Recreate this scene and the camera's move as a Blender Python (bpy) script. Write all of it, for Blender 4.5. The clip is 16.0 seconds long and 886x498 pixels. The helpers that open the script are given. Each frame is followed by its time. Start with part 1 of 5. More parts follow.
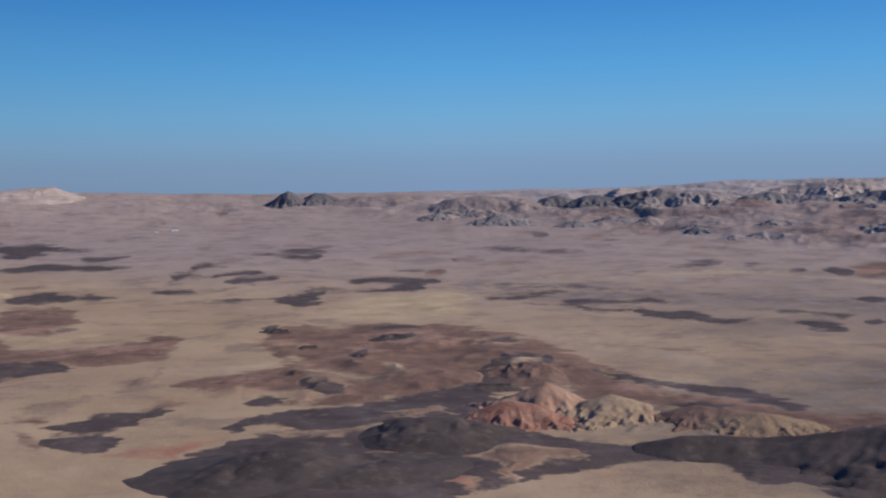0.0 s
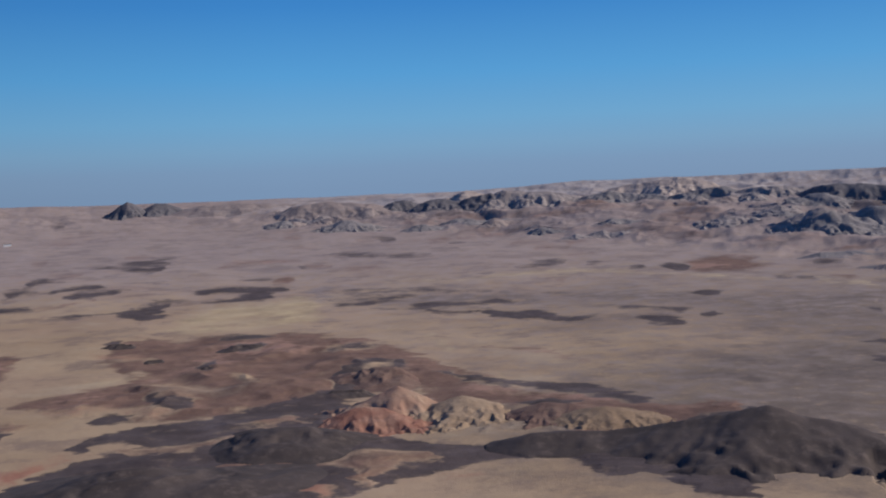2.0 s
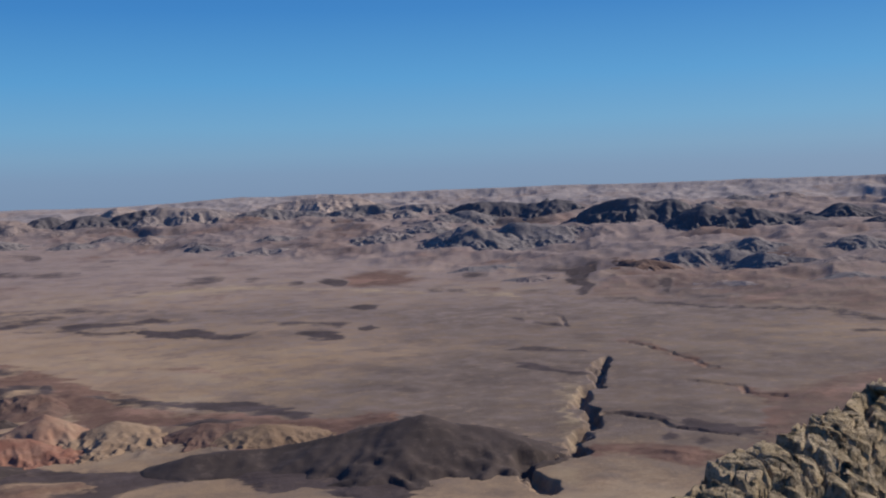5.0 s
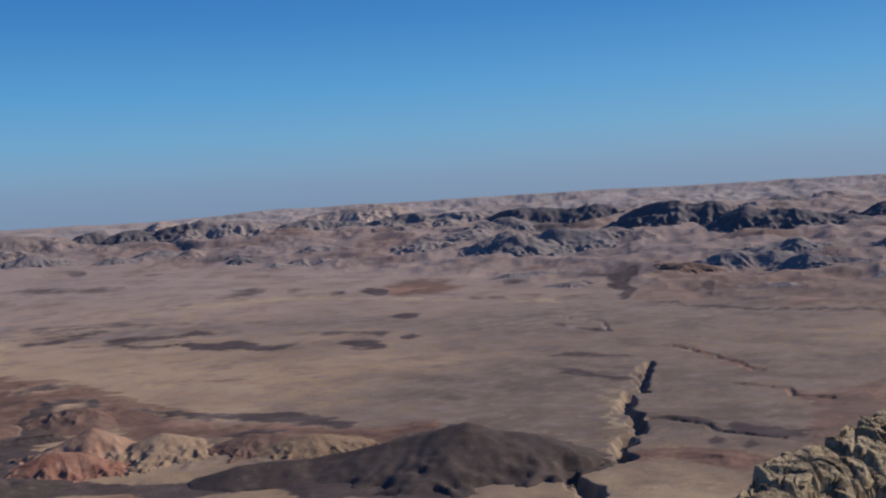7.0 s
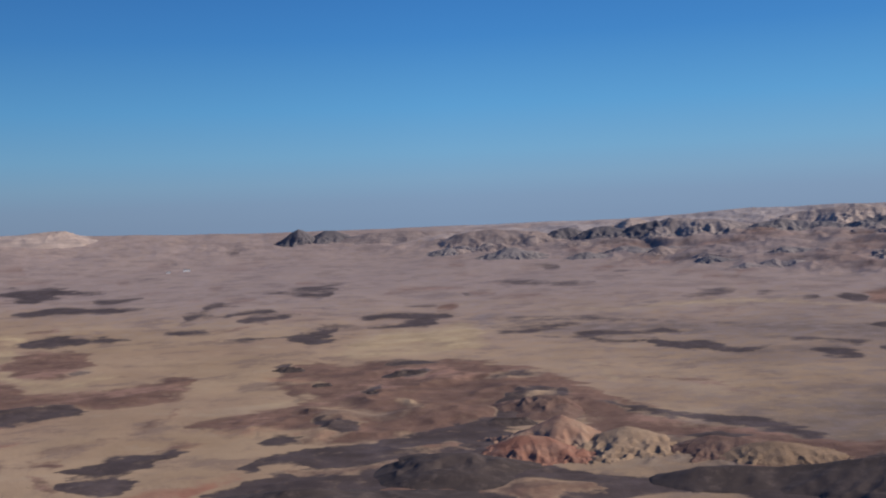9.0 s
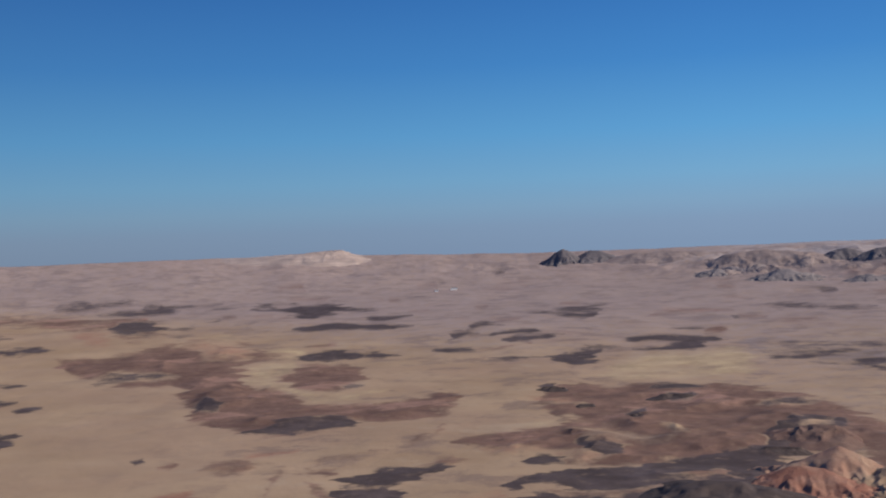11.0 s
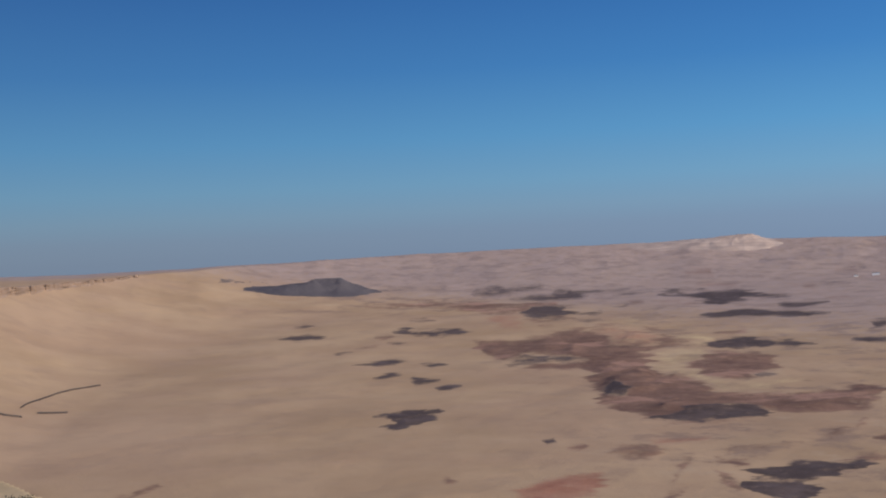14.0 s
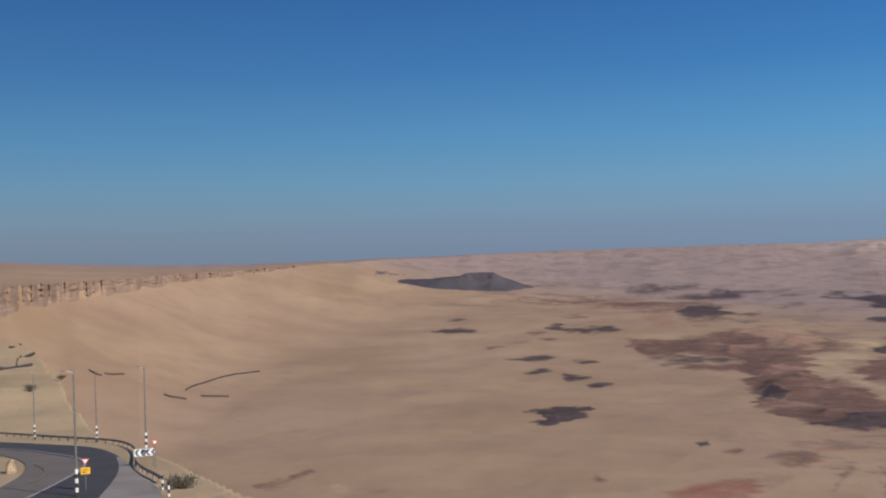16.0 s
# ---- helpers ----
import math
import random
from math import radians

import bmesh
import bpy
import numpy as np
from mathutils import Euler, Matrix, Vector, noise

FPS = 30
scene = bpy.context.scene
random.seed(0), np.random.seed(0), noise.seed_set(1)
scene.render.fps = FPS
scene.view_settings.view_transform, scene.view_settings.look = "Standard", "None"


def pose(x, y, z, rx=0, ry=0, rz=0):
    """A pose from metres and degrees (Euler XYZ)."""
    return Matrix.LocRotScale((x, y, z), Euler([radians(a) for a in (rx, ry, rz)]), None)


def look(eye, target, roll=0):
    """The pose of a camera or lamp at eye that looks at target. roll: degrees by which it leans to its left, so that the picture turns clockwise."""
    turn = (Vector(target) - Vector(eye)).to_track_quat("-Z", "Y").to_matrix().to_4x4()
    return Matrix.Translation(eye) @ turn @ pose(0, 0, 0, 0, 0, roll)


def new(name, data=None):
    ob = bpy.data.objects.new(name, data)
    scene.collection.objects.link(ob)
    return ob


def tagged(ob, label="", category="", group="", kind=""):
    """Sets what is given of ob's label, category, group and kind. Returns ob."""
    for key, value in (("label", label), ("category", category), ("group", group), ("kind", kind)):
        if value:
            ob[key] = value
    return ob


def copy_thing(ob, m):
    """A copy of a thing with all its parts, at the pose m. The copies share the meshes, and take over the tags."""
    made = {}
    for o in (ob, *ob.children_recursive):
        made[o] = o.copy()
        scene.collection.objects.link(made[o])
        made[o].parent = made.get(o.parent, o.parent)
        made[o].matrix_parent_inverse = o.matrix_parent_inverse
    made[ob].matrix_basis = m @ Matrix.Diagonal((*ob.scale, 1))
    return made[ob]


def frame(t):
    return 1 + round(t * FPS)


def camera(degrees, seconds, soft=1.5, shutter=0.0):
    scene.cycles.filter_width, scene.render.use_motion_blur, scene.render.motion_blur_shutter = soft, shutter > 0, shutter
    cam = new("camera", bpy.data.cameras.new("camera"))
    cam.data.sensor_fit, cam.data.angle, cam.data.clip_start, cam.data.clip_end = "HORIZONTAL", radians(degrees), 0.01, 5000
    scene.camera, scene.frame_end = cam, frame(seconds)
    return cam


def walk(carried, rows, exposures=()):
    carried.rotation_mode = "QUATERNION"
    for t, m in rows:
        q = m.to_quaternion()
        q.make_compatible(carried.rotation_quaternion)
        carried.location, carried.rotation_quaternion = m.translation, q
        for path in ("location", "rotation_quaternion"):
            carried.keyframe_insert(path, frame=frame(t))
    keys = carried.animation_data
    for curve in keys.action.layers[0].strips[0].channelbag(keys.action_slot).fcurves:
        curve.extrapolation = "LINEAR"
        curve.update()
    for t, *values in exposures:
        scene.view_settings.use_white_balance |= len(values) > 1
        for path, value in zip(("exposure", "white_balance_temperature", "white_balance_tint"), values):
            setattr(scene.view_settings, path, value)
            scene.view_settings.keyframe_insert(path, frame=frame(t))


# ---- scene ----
# ---------------------------------------------------------------- camera
EYE = 200.0  # eye height over the lowest crater floor


def aim(yaw, pitch, roll):
    return pose(0, 0, EYE, 90 + pitch, 0, yaw) @ pose(0, 0, 0, 0, 0, -roll)


cam = camera(43.37, 16.0, soft=2.1)
PATH = [
    (0.00, aim(-0.00, -3.36, 0.84)),
    (0.50, aim(-3.01, -3.32, 0.08)),
    (1.00, aim(-5.39, -3.31, 0.24)),
    (1.50, aim(-5.79, -2.94, 0.88)),
    (2.00, aim(-7.83, -3.28, 2.13)),
    (2.50, aim(-10.07, -3.15, 2.52)),
    (3.00, aim(-13.35, -3.17, 2.65)),
    (3.50, aim(-16.53, -3.04, 2.91)),
    (4.00, aim(-19.78, -2.92, 2.42)),
    (4.50, aim(-22.36, -3.18, 1.51)),
    (4.70, aim(-23.37, -3.10, 1.62)),
    (5.22, aim(-27.13, -2.96, 1.78)),
    (5.75, aim(-31.02, -2.74, 2.03)),
    (6.28, aim(-31.94, -2.54, 2.33)),
    (6.80, aim(-26.76, -2.48, 2.65)),
    (7.00, aim(-23.23, -2.53, 3.03)),
    (7.50, aim(-14.44, -3.07, 2.91)),
    (8.00, aim(-8.45, -2.74, 2.54)),
    (8.50, aim(-3.40, -1.92, 2.16)),
    (9.00, aim(0.52, -1.56, 2.19)),
    (9.50, aim(4.39, -1.01, 2.10)),
    (9.70, aim(5.94, -0.67, 2.20)),
    (10.22, aim(9.49, -0.37, 2.19)),
    (10.75, aim(12.48, -0.10, 2.11)),
    (11.28, aim(15.61, 0.00, 2.06)),
    (11.80, aim(19.57, -0.18, 2.17)),
    (12.00, aim(21.33, -0.65, 2.45)),
    (12.50, aim(25.53, -0.72, 2.96)),
    (13.00, aim(27.73, -0.41, 2.39)),
    (13.50, aim(30.69, -0.14, 2.56)),
    (14.00, aim(34.68, 0.06, 2.71)),
    (14.50, aim(37.03, -0.64, 2.37)),
    (15.00, aim(39.30, -0.36, 2.09)),
    (15.50, aim(40.80, 0.04, 1.93)),
    (16.00, aim(42.55, 0.10, 1.65)),
]
walk(cam, PATH, [(0.0, 0.14, 6100, 8), (2.5, 0.05, 6100, 7), (4.5, 0.06, 6300, 8), (7.0, 0.06, 6400, 9), (9.5, 0.1, 6450, 9.5), (12.0, 0.13, 6500, 10), (16.0, 0.12, 6550, 10)])

# ---------------------------------------------------------------- light
SUN_YAW, SUN_EL = -93.0, 30.0  # afternoon sun, to the right of the first view


def make_world():
    world = bpy.data.worlds.new("desert_sky")
    scene.world = world
    world.use_nodes = True
    nt = world.node_tree
    sky = nt.nodes.new("ShaderNodeTexSky")
    sky.sky_type = "NISHITA"
    sky.sun_disc = False
    sky.sun_elevation = radians(SUN_EL)
    sky.sun_rotation = radians(-SUN_YAW)
    sky.altitude = 900
    sky.air_density, sky.dust_density, sky.ozone_density = 1.0, 0.6, 2.0
    way = nt.nodes.new("ShaderNodeTexCoord").outputs["Generated"]
    split = nt.nodes.new("ShaderNodeSeparateXYZ")
    nt.links.new(way, split.inputs[0])
    # clear blue above, paler towards the horizon, with the grey-violet dust layer at its foot
    ramp = nt.nodes.new("ShaderNodeValToRGB").color_ramp
    stops = ramp.elements
    shades = ((0.0, (0.195, 0.305, 0.49)), (0.018, (0.2, 0.32, 0.515)), (0.036, (0.2, 0.37, 0.58)), (0.06, (0.165, 0.4, 0.66)),
              (0.1, (0.1, 0.36, 0.7)), (0.16, (0.046, 0.245, 0.62)), (0.24, (0.022, 0.155, 0.5)), (1.0, (0.012, 0.08, 0.33)))
    for (at, col), e in zip(shades, [*stops, *(stops.new(0.5) for _ in shades[2:])]):
        e.position = at
    for (at, col), e in zip(shades, sorted(stops, key=lambda e: e.position)):
        e.position, e.color = at, (*col, 1)
    grad = [n for n in nt.nodes if n.type == "VALTORGB"][0]
    nt.links.new(split.outputs["Z"], grad.inputs[0])
    # brighter on the sun's side
    side = nt.nodes.new("ShaderNodeMapRange")
    side.inputs["From Min"].default_value, side.inputs["From Max"].default_value = -0.9, 0.0
    side.inputs["To Min"].default_value, side.inputs["To Max"].default_value = 0.66, 1.03
    nt.links.new(split.outputs["X"], side.inputs["Value"])
    scaled = nt.nodes.new("ShaderNodeVectorMath")
    scaled.operation = "SCALE"
    nt.links.new(grad.outputs[0], scaled.inputs[0])
    nt.links.new(side.outputs[0], scaled.inputs["Scale"])
    clear = nt.nodes.new("ShaderNodeVectorMath")
    clear.operation = "SCALE"
    clear.inputs["Scale"].default_value = 0.1
    nt.links.new(sky.outputs[0], clear.inputs[0])
    blend = nt.nodes.new("ShaderNodeMix")
    blend.data_type = "RGBA"
    blend.inputs["Factor"].default_value = 0.9
    nt.links.new(clear.outputs[0], blend.inputs["A"])
    nt.links.new(scaled.outputs[0], blend.inputs["B"])
    back = nt.nodes["Background"]
    back.inputs["Strength"].default_value = 0.84
    nt.links.new(blend.outputs["Result"], back.inputs[0])


make_world()
sun = new("sun", bpy.data.lights.new("sun", "SUN"))
sun.data.energy, sun.data.angle, sun.data.color = 4.5, radians(0.53), (1.0, 0.89, 0.77)
sun.matrix_world = look((0, 0, 400), Vector((0, 0, 400)) - Vector((
    -math.sin(radians(SUN_YAW)) * math.cos(radians(SUN_EL)),
    math.cos(radians(SUN_YAW)) * math.cos(radians(SUN_EL)), math.sin(radians(SUN_EL)))))


# ---------------------------------------------------------------- noise on arrays
def hash2(i, j, seed):
    n = (i.astype(np.int64) * 374761393 + j.astype(np.int64) * 668265263 + seed * 1442695041) & 0x7FFFFFFF
    n = ((n ^ (n >> 13)) * 1274126177) & 0x7FFFFFFF
    return ((n ^ (n >> 16)) & 0xFFFF) / 65535.0


def value_noise(x, y, seed=0):
    i, j = np.floor(x), np.floor(y)
    u, v = x - i, y - j
    u, v = u * u * (3 - 2 * u), v * v * (3 - 2 * v)
    a, b = hash2(i, j, seed), hash2(i + 1, j, seed)
    c, d = hash2(i, j + 1, seed), hash2(i + 1, j + 1, seed)
    return (a * (1 - u) + b * u) * (1 - v) + (c * (1 - u) + d * u) * v


def fbm(x, y, octaves=4, seed=0):
    """Layered noise between about -1 and 1."""
    x, y = np.asarray(x, float), np.asarray(y, float)
    total, amp, norm = 0.0, 1.0, 0.0
    for k in range(octaves):
        total = total + amp * (value_noise(x, y, seed + 17 * k) * 2 - 1)
        norm += amp
        amp *= 0.5
        x, y = x * 2.03 + 5.1, y * 2.03 - 3.7
    return total / norm


def smooth(a, b, x):
    s = np.clip((x - a) / (b - a), 0, 1)
    return s * s * (3 - 2 * s)


# ---------------------------------------------------------------- materials
MATS = {}


def nodes_of(name):
    m = bpy.data.materials.new(name)
    m.use_nodes = True
    nt = m.node_tree
    MATS[name] = m
    return m, nt, nt.nodes["Principled BSDF"]


def node(nt, kind, **values):
    n = nt.nodes.new("ShaderNode" + kind)
    for key, value in values.items():
        n.inputs[key].default_value = value
    return n


def noise_node(nt, coord, scale, detail=6.0, rough=0.6):
    n = node(nt, "TexNoise", Scale=scale, Detail=detail, Roughness=rough)
    nt.links.new(coord, n.inputs["Vector"])
    return n.outputs["Fac"]


def mix_col(nt, fac, a, b):
    n = nt.nodes.new("ShaderNodeMix")
    n.data_type = "RGBA"
    for sock, value in ((n.inputs["Factor"], fac), (n.inputs["A"], a), (n.inputs["B"], b)):
        if isinstance(value, bpy.types.NodeSocket):
            nt.links.new(value, sock)
        else:
            sock.default_value = (*value, 1) if isinstance(value, tuple) else value
    return n.outputs["Result"]


def sharpen(nt, value, lo, hi):
    n = node(nt, "MapRange")
    n.interpolation_type = "SMOOTHSTEP"
    n.inputs["From Min"].default_value, n.inputs["From Max"].default_value = lo, hi
    nt.links.new(value, n.inputs["Value"])
    return n.outputs["Result"]


def maths(nt, op, a, b):
    n = nt.nodes.new("ShaderNodeMath")
    n.operation = op
    for sock, value in zip(n.inputs, (a, b)):
        if isinstance(value, bpy.types.NodeSocket):
            nt.links.new(value, sock)
        else:
            sock.default_value = value
    return n.outputs[0]


def bump(nt, bsdf, height, strength, distance):
    n = node(nt, "Bump", Strength=strength, Distance=distance)
    nt.links.new(height, n.inputs["Height"])
    nt.links.new(n.outputs[0], bsdf.inputs["Normal"])


def rock_mat(name, dark, light, accent, size=30.0, strata=0.0, relief=1.5):
    """Weathered slope: two scales of mottling, scree streaks, optional level beds."""
    m, nt, bsdf = nodes_of(name)
    pos = nt.nodes.new("ShaderNodeNewGeometry").outputs["Position"]
    big = noise_node(nt, pos, 1 / size, 5, 0.6)
    fine = noise_node(nt, pos, 8 / size, 8, 0.7)
    col = mix_col(nt, sharpen(nt, big, 0.35, 0.65), dark, light)
    col = mix_col(nt, sharpen(nt, fine, 0.5, 0.72), col, accent)
    if strata:
        wave = node(nt, "TexNoise", Scale=1.0, Detail=3.0)
        stretch = node(nt, "Mapping")
        stretch.inputs["Scale"].default_value = (0.3 / size, 0.3 / size, 8 / size)
        nt.links.new(pos, stretch.inputs["Vector"])
        nt.links.new(stretch.outputs[0], wave.inputs["Vector"])
        band = maths(nt, "MULTIPLY", sharpen(nt, wave.outputs["Fac"], 0.45, 0.6), strata)
        col = mix_col(nt, band, col, accent)
    nt.links.new(col, bsdf.inputs["Base Color"])
    bsdf.inputs["Roughness"].default_value = 0.95
    bsdf.inputs["Specular IOR Level"].default_value = 0.15
    bump(nt, bsdf, fine, 0.7, relief)
    return m


rock_mat("basalt", (0.058, 0.044, 0.039), (0.084, 0.064, 0.057), (0.12, 0.09, 0.076), 70, relief=0.5)
# far dark rock, its base colour lifted to stand for haze
rock_mat("hazy_dark_slate", (0.115, 0.103, 0.108), (0.145, 0.128, 0.13), (0.2, 0.17, 0.16), 60, relief=1)
rock_mat("ridge_slate", (0.072, 0.065, 0.074), (0.088, 0.08, 0.088), (0.11, 0.096, 0.1), 60, relief=1)
# far slopes, haze put into a paler base colour
rock_mat("hazy_slate", (0.18, 0.158, 0.152), (0.225, 0.195, 0.186), (0.28, 0.235, 0.215), 60, relief=2)
rock_mat("rosy", (0.29, 0.17, 0.118), (0.345, 0.235, 0.16), (0.22, 0.112, 0.078), 34, relief=0.8)
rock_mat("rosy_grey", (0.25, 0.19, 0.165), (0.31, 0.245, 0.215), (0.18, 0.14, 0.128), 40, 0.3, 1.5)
rock_mat("umber", (0.145, 0.086, 0.067), (0.2, 0.128, 0.096), (0.1, 0.066, 0.054), relief=0.8)
rock_mat("clay", (0.21, 0.14, 0.09), (0.28, 0.19, 0.12), (0.13, 0.09, 0.065))
rock_mat("tan", (0.27, 0.185, 0.12), (0.34, 0.242, 0.16), (0.19, 0.122, 0.082), 22, relief=0.8)
rock_mat("red", (0.27, 0.125, 0.085), (0.31, 0.175, 0.122), (0.19, 0.08, 0.058), 18)
# grey and limestone are paled for far haze; limestone also warmed for sunlight
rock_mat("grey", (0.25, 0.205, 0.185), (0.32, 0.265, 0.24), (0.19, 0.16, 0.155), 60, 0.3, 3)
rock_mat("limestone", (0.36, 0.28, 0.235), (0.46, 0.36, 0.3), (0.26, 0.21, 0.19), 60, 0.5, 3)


def ground_mat():
    """Sand plain with fields of gravel, basalt scree, brown marl, red clay and pale silt."""
    m, nt, bsdf = nodes_of("desert_ground")
    pos = nt.nodes.new("ShaderNodeNewGeometry").outputs["Position"]
    wide = noise_node(nt, pos, 0.004, 5, 0.6)
    mid = noise_node(nt, pos, 0.03, 6, 0.65)
    fine = noise_node(nt, pos, 0.25, 6, 0.7)
    tint = noise_node(nt, pos, 0.0022, 4, 0.6)
    spots = noise_node(nt, pos, 0.012, 7, 0.68)
    streaks = noise_node(nt, pos, 0.006, 8, 0.72)
    holes = noise_node(nt, pos, 0.055, 7, 0.7)

    def field(name):
        att = nt.nodes.new("ShaderNodeAttribute")
        att.attribute_name = name
        return att.outputs["Fac"]

    busy = field("busy")

    def veil(col, fac, most, paint):
        return mix_col(nt, maths(nt, "MULTIPLY", maths(nt, "MULTIPLY", fac, most), busy), col, paint)

    col = mix_col(nt, sharpen(nt, wide, 0.32, 0.68), (0.335, 0.228, 0.138), (0.415, 0.293, 0.182))
    col = mix_col(nt, maths(nt, "MULTIPLY", sharpen(nt, tint, 0.42, 0.62), 0.3), col, (0.36, 0.24, 0.175))
    col = veil(col, sharpen(nt, spots, 0.5, 0.68), 0.45, (0.225, 0.158, 0.12))
    col = veil(col, sharpen(nt, streaks, 0.52, 0.62), 0.5, (0.2, 0.142, 0.112))
    col = veil(col, sharpen(nt, streaks, 0.46, 0.36), 0.45, (0.43, 0.33, 0.225))
    col = veil(col, sharpen(nt, mid, 0.5, 0.75), 0.4, (0.25, 0.17, 0.115))
    col = mix_col(nt, maths(nt, "MULTIPLY", sharpen(nt, spots, 0.48, 0.7), 0.2), col, (0.29, 0.195, 0.135))
    jitter = maths(nt, "ADD", maths(nt, "MULTIPLY", mid, 0.95), maths(nt, "MULTIPLY", fine, 0.4))
    jitter = maths(nt, "SUBTRACT", jitter, 0.675)

    def layer(col, name, a, b, lo, hi, most, wear=0.55, dust=0.0):
        edge = sharpen(nt, maths(nt, "ADD", field(name), jitter), lo, hi)
        paint = mix_col(nt, sharpen(nt, mid, 0.35, 0.65), a, b)
        paint = mix_col(nt, maths(nt, "MULTIPLY", sharpen(nt, spots, 0.46, 0.64), 0.45), paint, tuple(c * 0.62 for c in a))
        paint = mix_col(nt, maths(nt, "MULTIPLY", sharpen(nt, streaks, 0.47, 0.37), dust), paint, tuple(min(1.0, c * 1.75) for c in b))
        worn = maths(nt, "SUBTRACT", most, maths(nt, "MULTIPLY", sharpen(nt, holes, 0.52, 0.7), wear * most))
        return mix_col(nt, maths(nt, "MULTIPLY", edge, worn), col, paint)

    col = layer(col, "gravel", (0.13, 0.1, 0.084), (0.175, 0.135, 0.112), 0.2, 0.95, 0.9)
    # this and the next layer paint distance haze into the ground colour
    col = layer(col, "rose_haze", (0.29, 0.224, 0.203), (0.34, 0.267, 0.245), 0.1, 1.0, 0.85)
    col = layer(col, "rim_haze", (0.33, 0.29, 0.28), (0.4, 0.35, 0.33), 0.15, 0.8, 0.85)
    col = layer(col, "pale", (0.48, 0.36, 0.2), (0.53, 0.4, 0.23), 0.25, 0.9, 0.85, 0.3)
    col = layer(col, "red", (0.3, 0.12, 0.08), (0.35, 0.185, 0.125), 0.1, 0.8, 0.9, 0.3)
    col = layer(col, "umber", (0.135, 0.078, 0.06), (0.21, 0.122, 0.089), 0.15, 0.8, 0.92, 0.32, 0.65)
    col = layer(col, "basalt", (0.06, 0.045, 0.045), (0.088, 0.067, 0.066), 0.2, 0.7, 0.95, 0.26, 0.35)
    nt.links.new(col, bsdf.inputs["Base Color"])
    bsdf.inputs["Roughness"].default_value = 0.95
    bsdf.inputs["Specular IOR Level"].default_value = 0.1
    bump(nt, bsdf, maths(nt, "ADD", fine, mid), 0.32, 2.0)


ground_mat()

# ---------------------------------------------------------------- the land
PATCHES, CHANNELS = [], []


def patch(kind, strength, outline):
    """A field of other ground inside the outline; a later one lies over an earlier one."""
    PATCHES.append((kind, strength, outline))


def channel(points, width, depth):
    """A dry stream bed along the points."""
    CHANNELS.append((points, width, depth))


# small scattered patches on the far plain, under the larger fields
rng = random.Random(4)
for _ in range(230):
    yaw, r = rng.uniform(-16, 33), 1500 + 2600 * rng.random() ** 0.8
    cx, cy = -math.sin(radians(yaw)) * r, math.cos(radians(yaw)) * r
    half, deep = rng.uniform(8, 40) * (0.5 + r / 2600), rng.uniform(8, 22) * (r / 1900) ** 1.6
    turn = radians(yaw + rng.uniform(-8, 8))
    ring = [(math.cos(k * 0.7854), math.sin(k * 0.7854), rng.uniform(0.6, 1.2)) for k in range(8)]
    patch(rng.choice(("basalt", "gravel", "gravel", "umber", "umber")), rng.uniform(0.35, 0.75),
          [(cx + (u * half * math.cos(turn) - v * deep * math.sin(turn)) * w, cy + (u * half * math.sin(turn) + v * deep * math.cos(turn)) * w) for u, v, w in ring])

# the larger fields
patch("umber", 0.75, [(-741, 1852), (-722, 1902), (-645, 1846), (-574, 1653), (-539, 1612), (-505, 1555), (-525, 1522), (-534, 1482), (-557, 1462), (-636, 1473), (-781, 1814)])
patch("basalt", 0.9, [(-897, 2705), (-896, 2779), (-857, 2744), (-824, 2775), (-794, 2794), (-811, 2732), (-837, 2682), (-871, 2682)])
patch("basalt", 0.9, [(-963, 2415), (-954, 2488), (-935, 2538), (-905, 2565), (-877, 2559), (-851, 2520), (-800, 2521), (-748, 2516), (-701, 2509), (-739, 2487), (-804, 2493), (-861, 2474), (-904, 2454), (-928, 2418)])
patch("basalt", 0.95, [(-795, 1846), (-774, 1887), (-761, 1952), (-760, 2017), (-747, 2053), (-716, 2038), (-691, 2010), (-677, 2030), (-643, 2036), (-599, 1976), (-624, 1958), (-655, 1964), (-659, 1915), (-698, 1890), (-737, 1891)])
patch("basalt", 0.8, [(-545, 1557), (-537, 1581), (-513, 1568), (-514, 1536), (-533, 1535)])
patch("basalt", 0.7, [(-492, 1517), (-469, 1530), (-454, 1519), (-471, 1498)])
patch("basalt", 0.8, [(-573, 2505), (-572, 2593), (-552, 2622), (-513, 2559), (-484, 2509), (-515, 2503), (-542, 2451), (-558, 2442)])
patch("basalt", 0.85, [(-571, 2341), (-565, 2389), (-536, 2396), (-515, 2354), (-526, 2275), (-540, 2225), (-556, 2268)])
patch("basalt", 0.6, [(-565, 2199), (-545, 2234), (-535, 2180)])
patch("basalt", 0.9, [(-483, 2336), (-451, 2367), (-419, 2394), (-389, 2394), (-373, 2330), (-390, 2292), (-427, 2301), (-464, 2283)])
patch("basalt", 0.9, [(-425, 2199), (-412, 2253), (-372, 2249), (-342, 2284), (-314, 2263), (-319, 2202), (-351, 2192), (-377, 2147), (-397, 2123)])
patch("basalt", 0.85, [(-535, 2020), (-530, 2063), (-504, 2085), (-464, 2074), (-439, 2028), (-461, 1987), (-499, 1978)])
patch("umber", 0.8, [(-449, 2051), (-408, 2080), (-375, 2137), (-375, 2107), (-412, 2049), (-437, 2018)])
patch("basalt", 0.75, [(-410, 1937), (-360, 1937), (-298, 1917), (-262, 1942), (-242, 2026), (-224, 2028), (-219, 1912), (-226, 1846), (-241, 1814), (-271, 1865), (-315, 1899), (-375, 1909)])
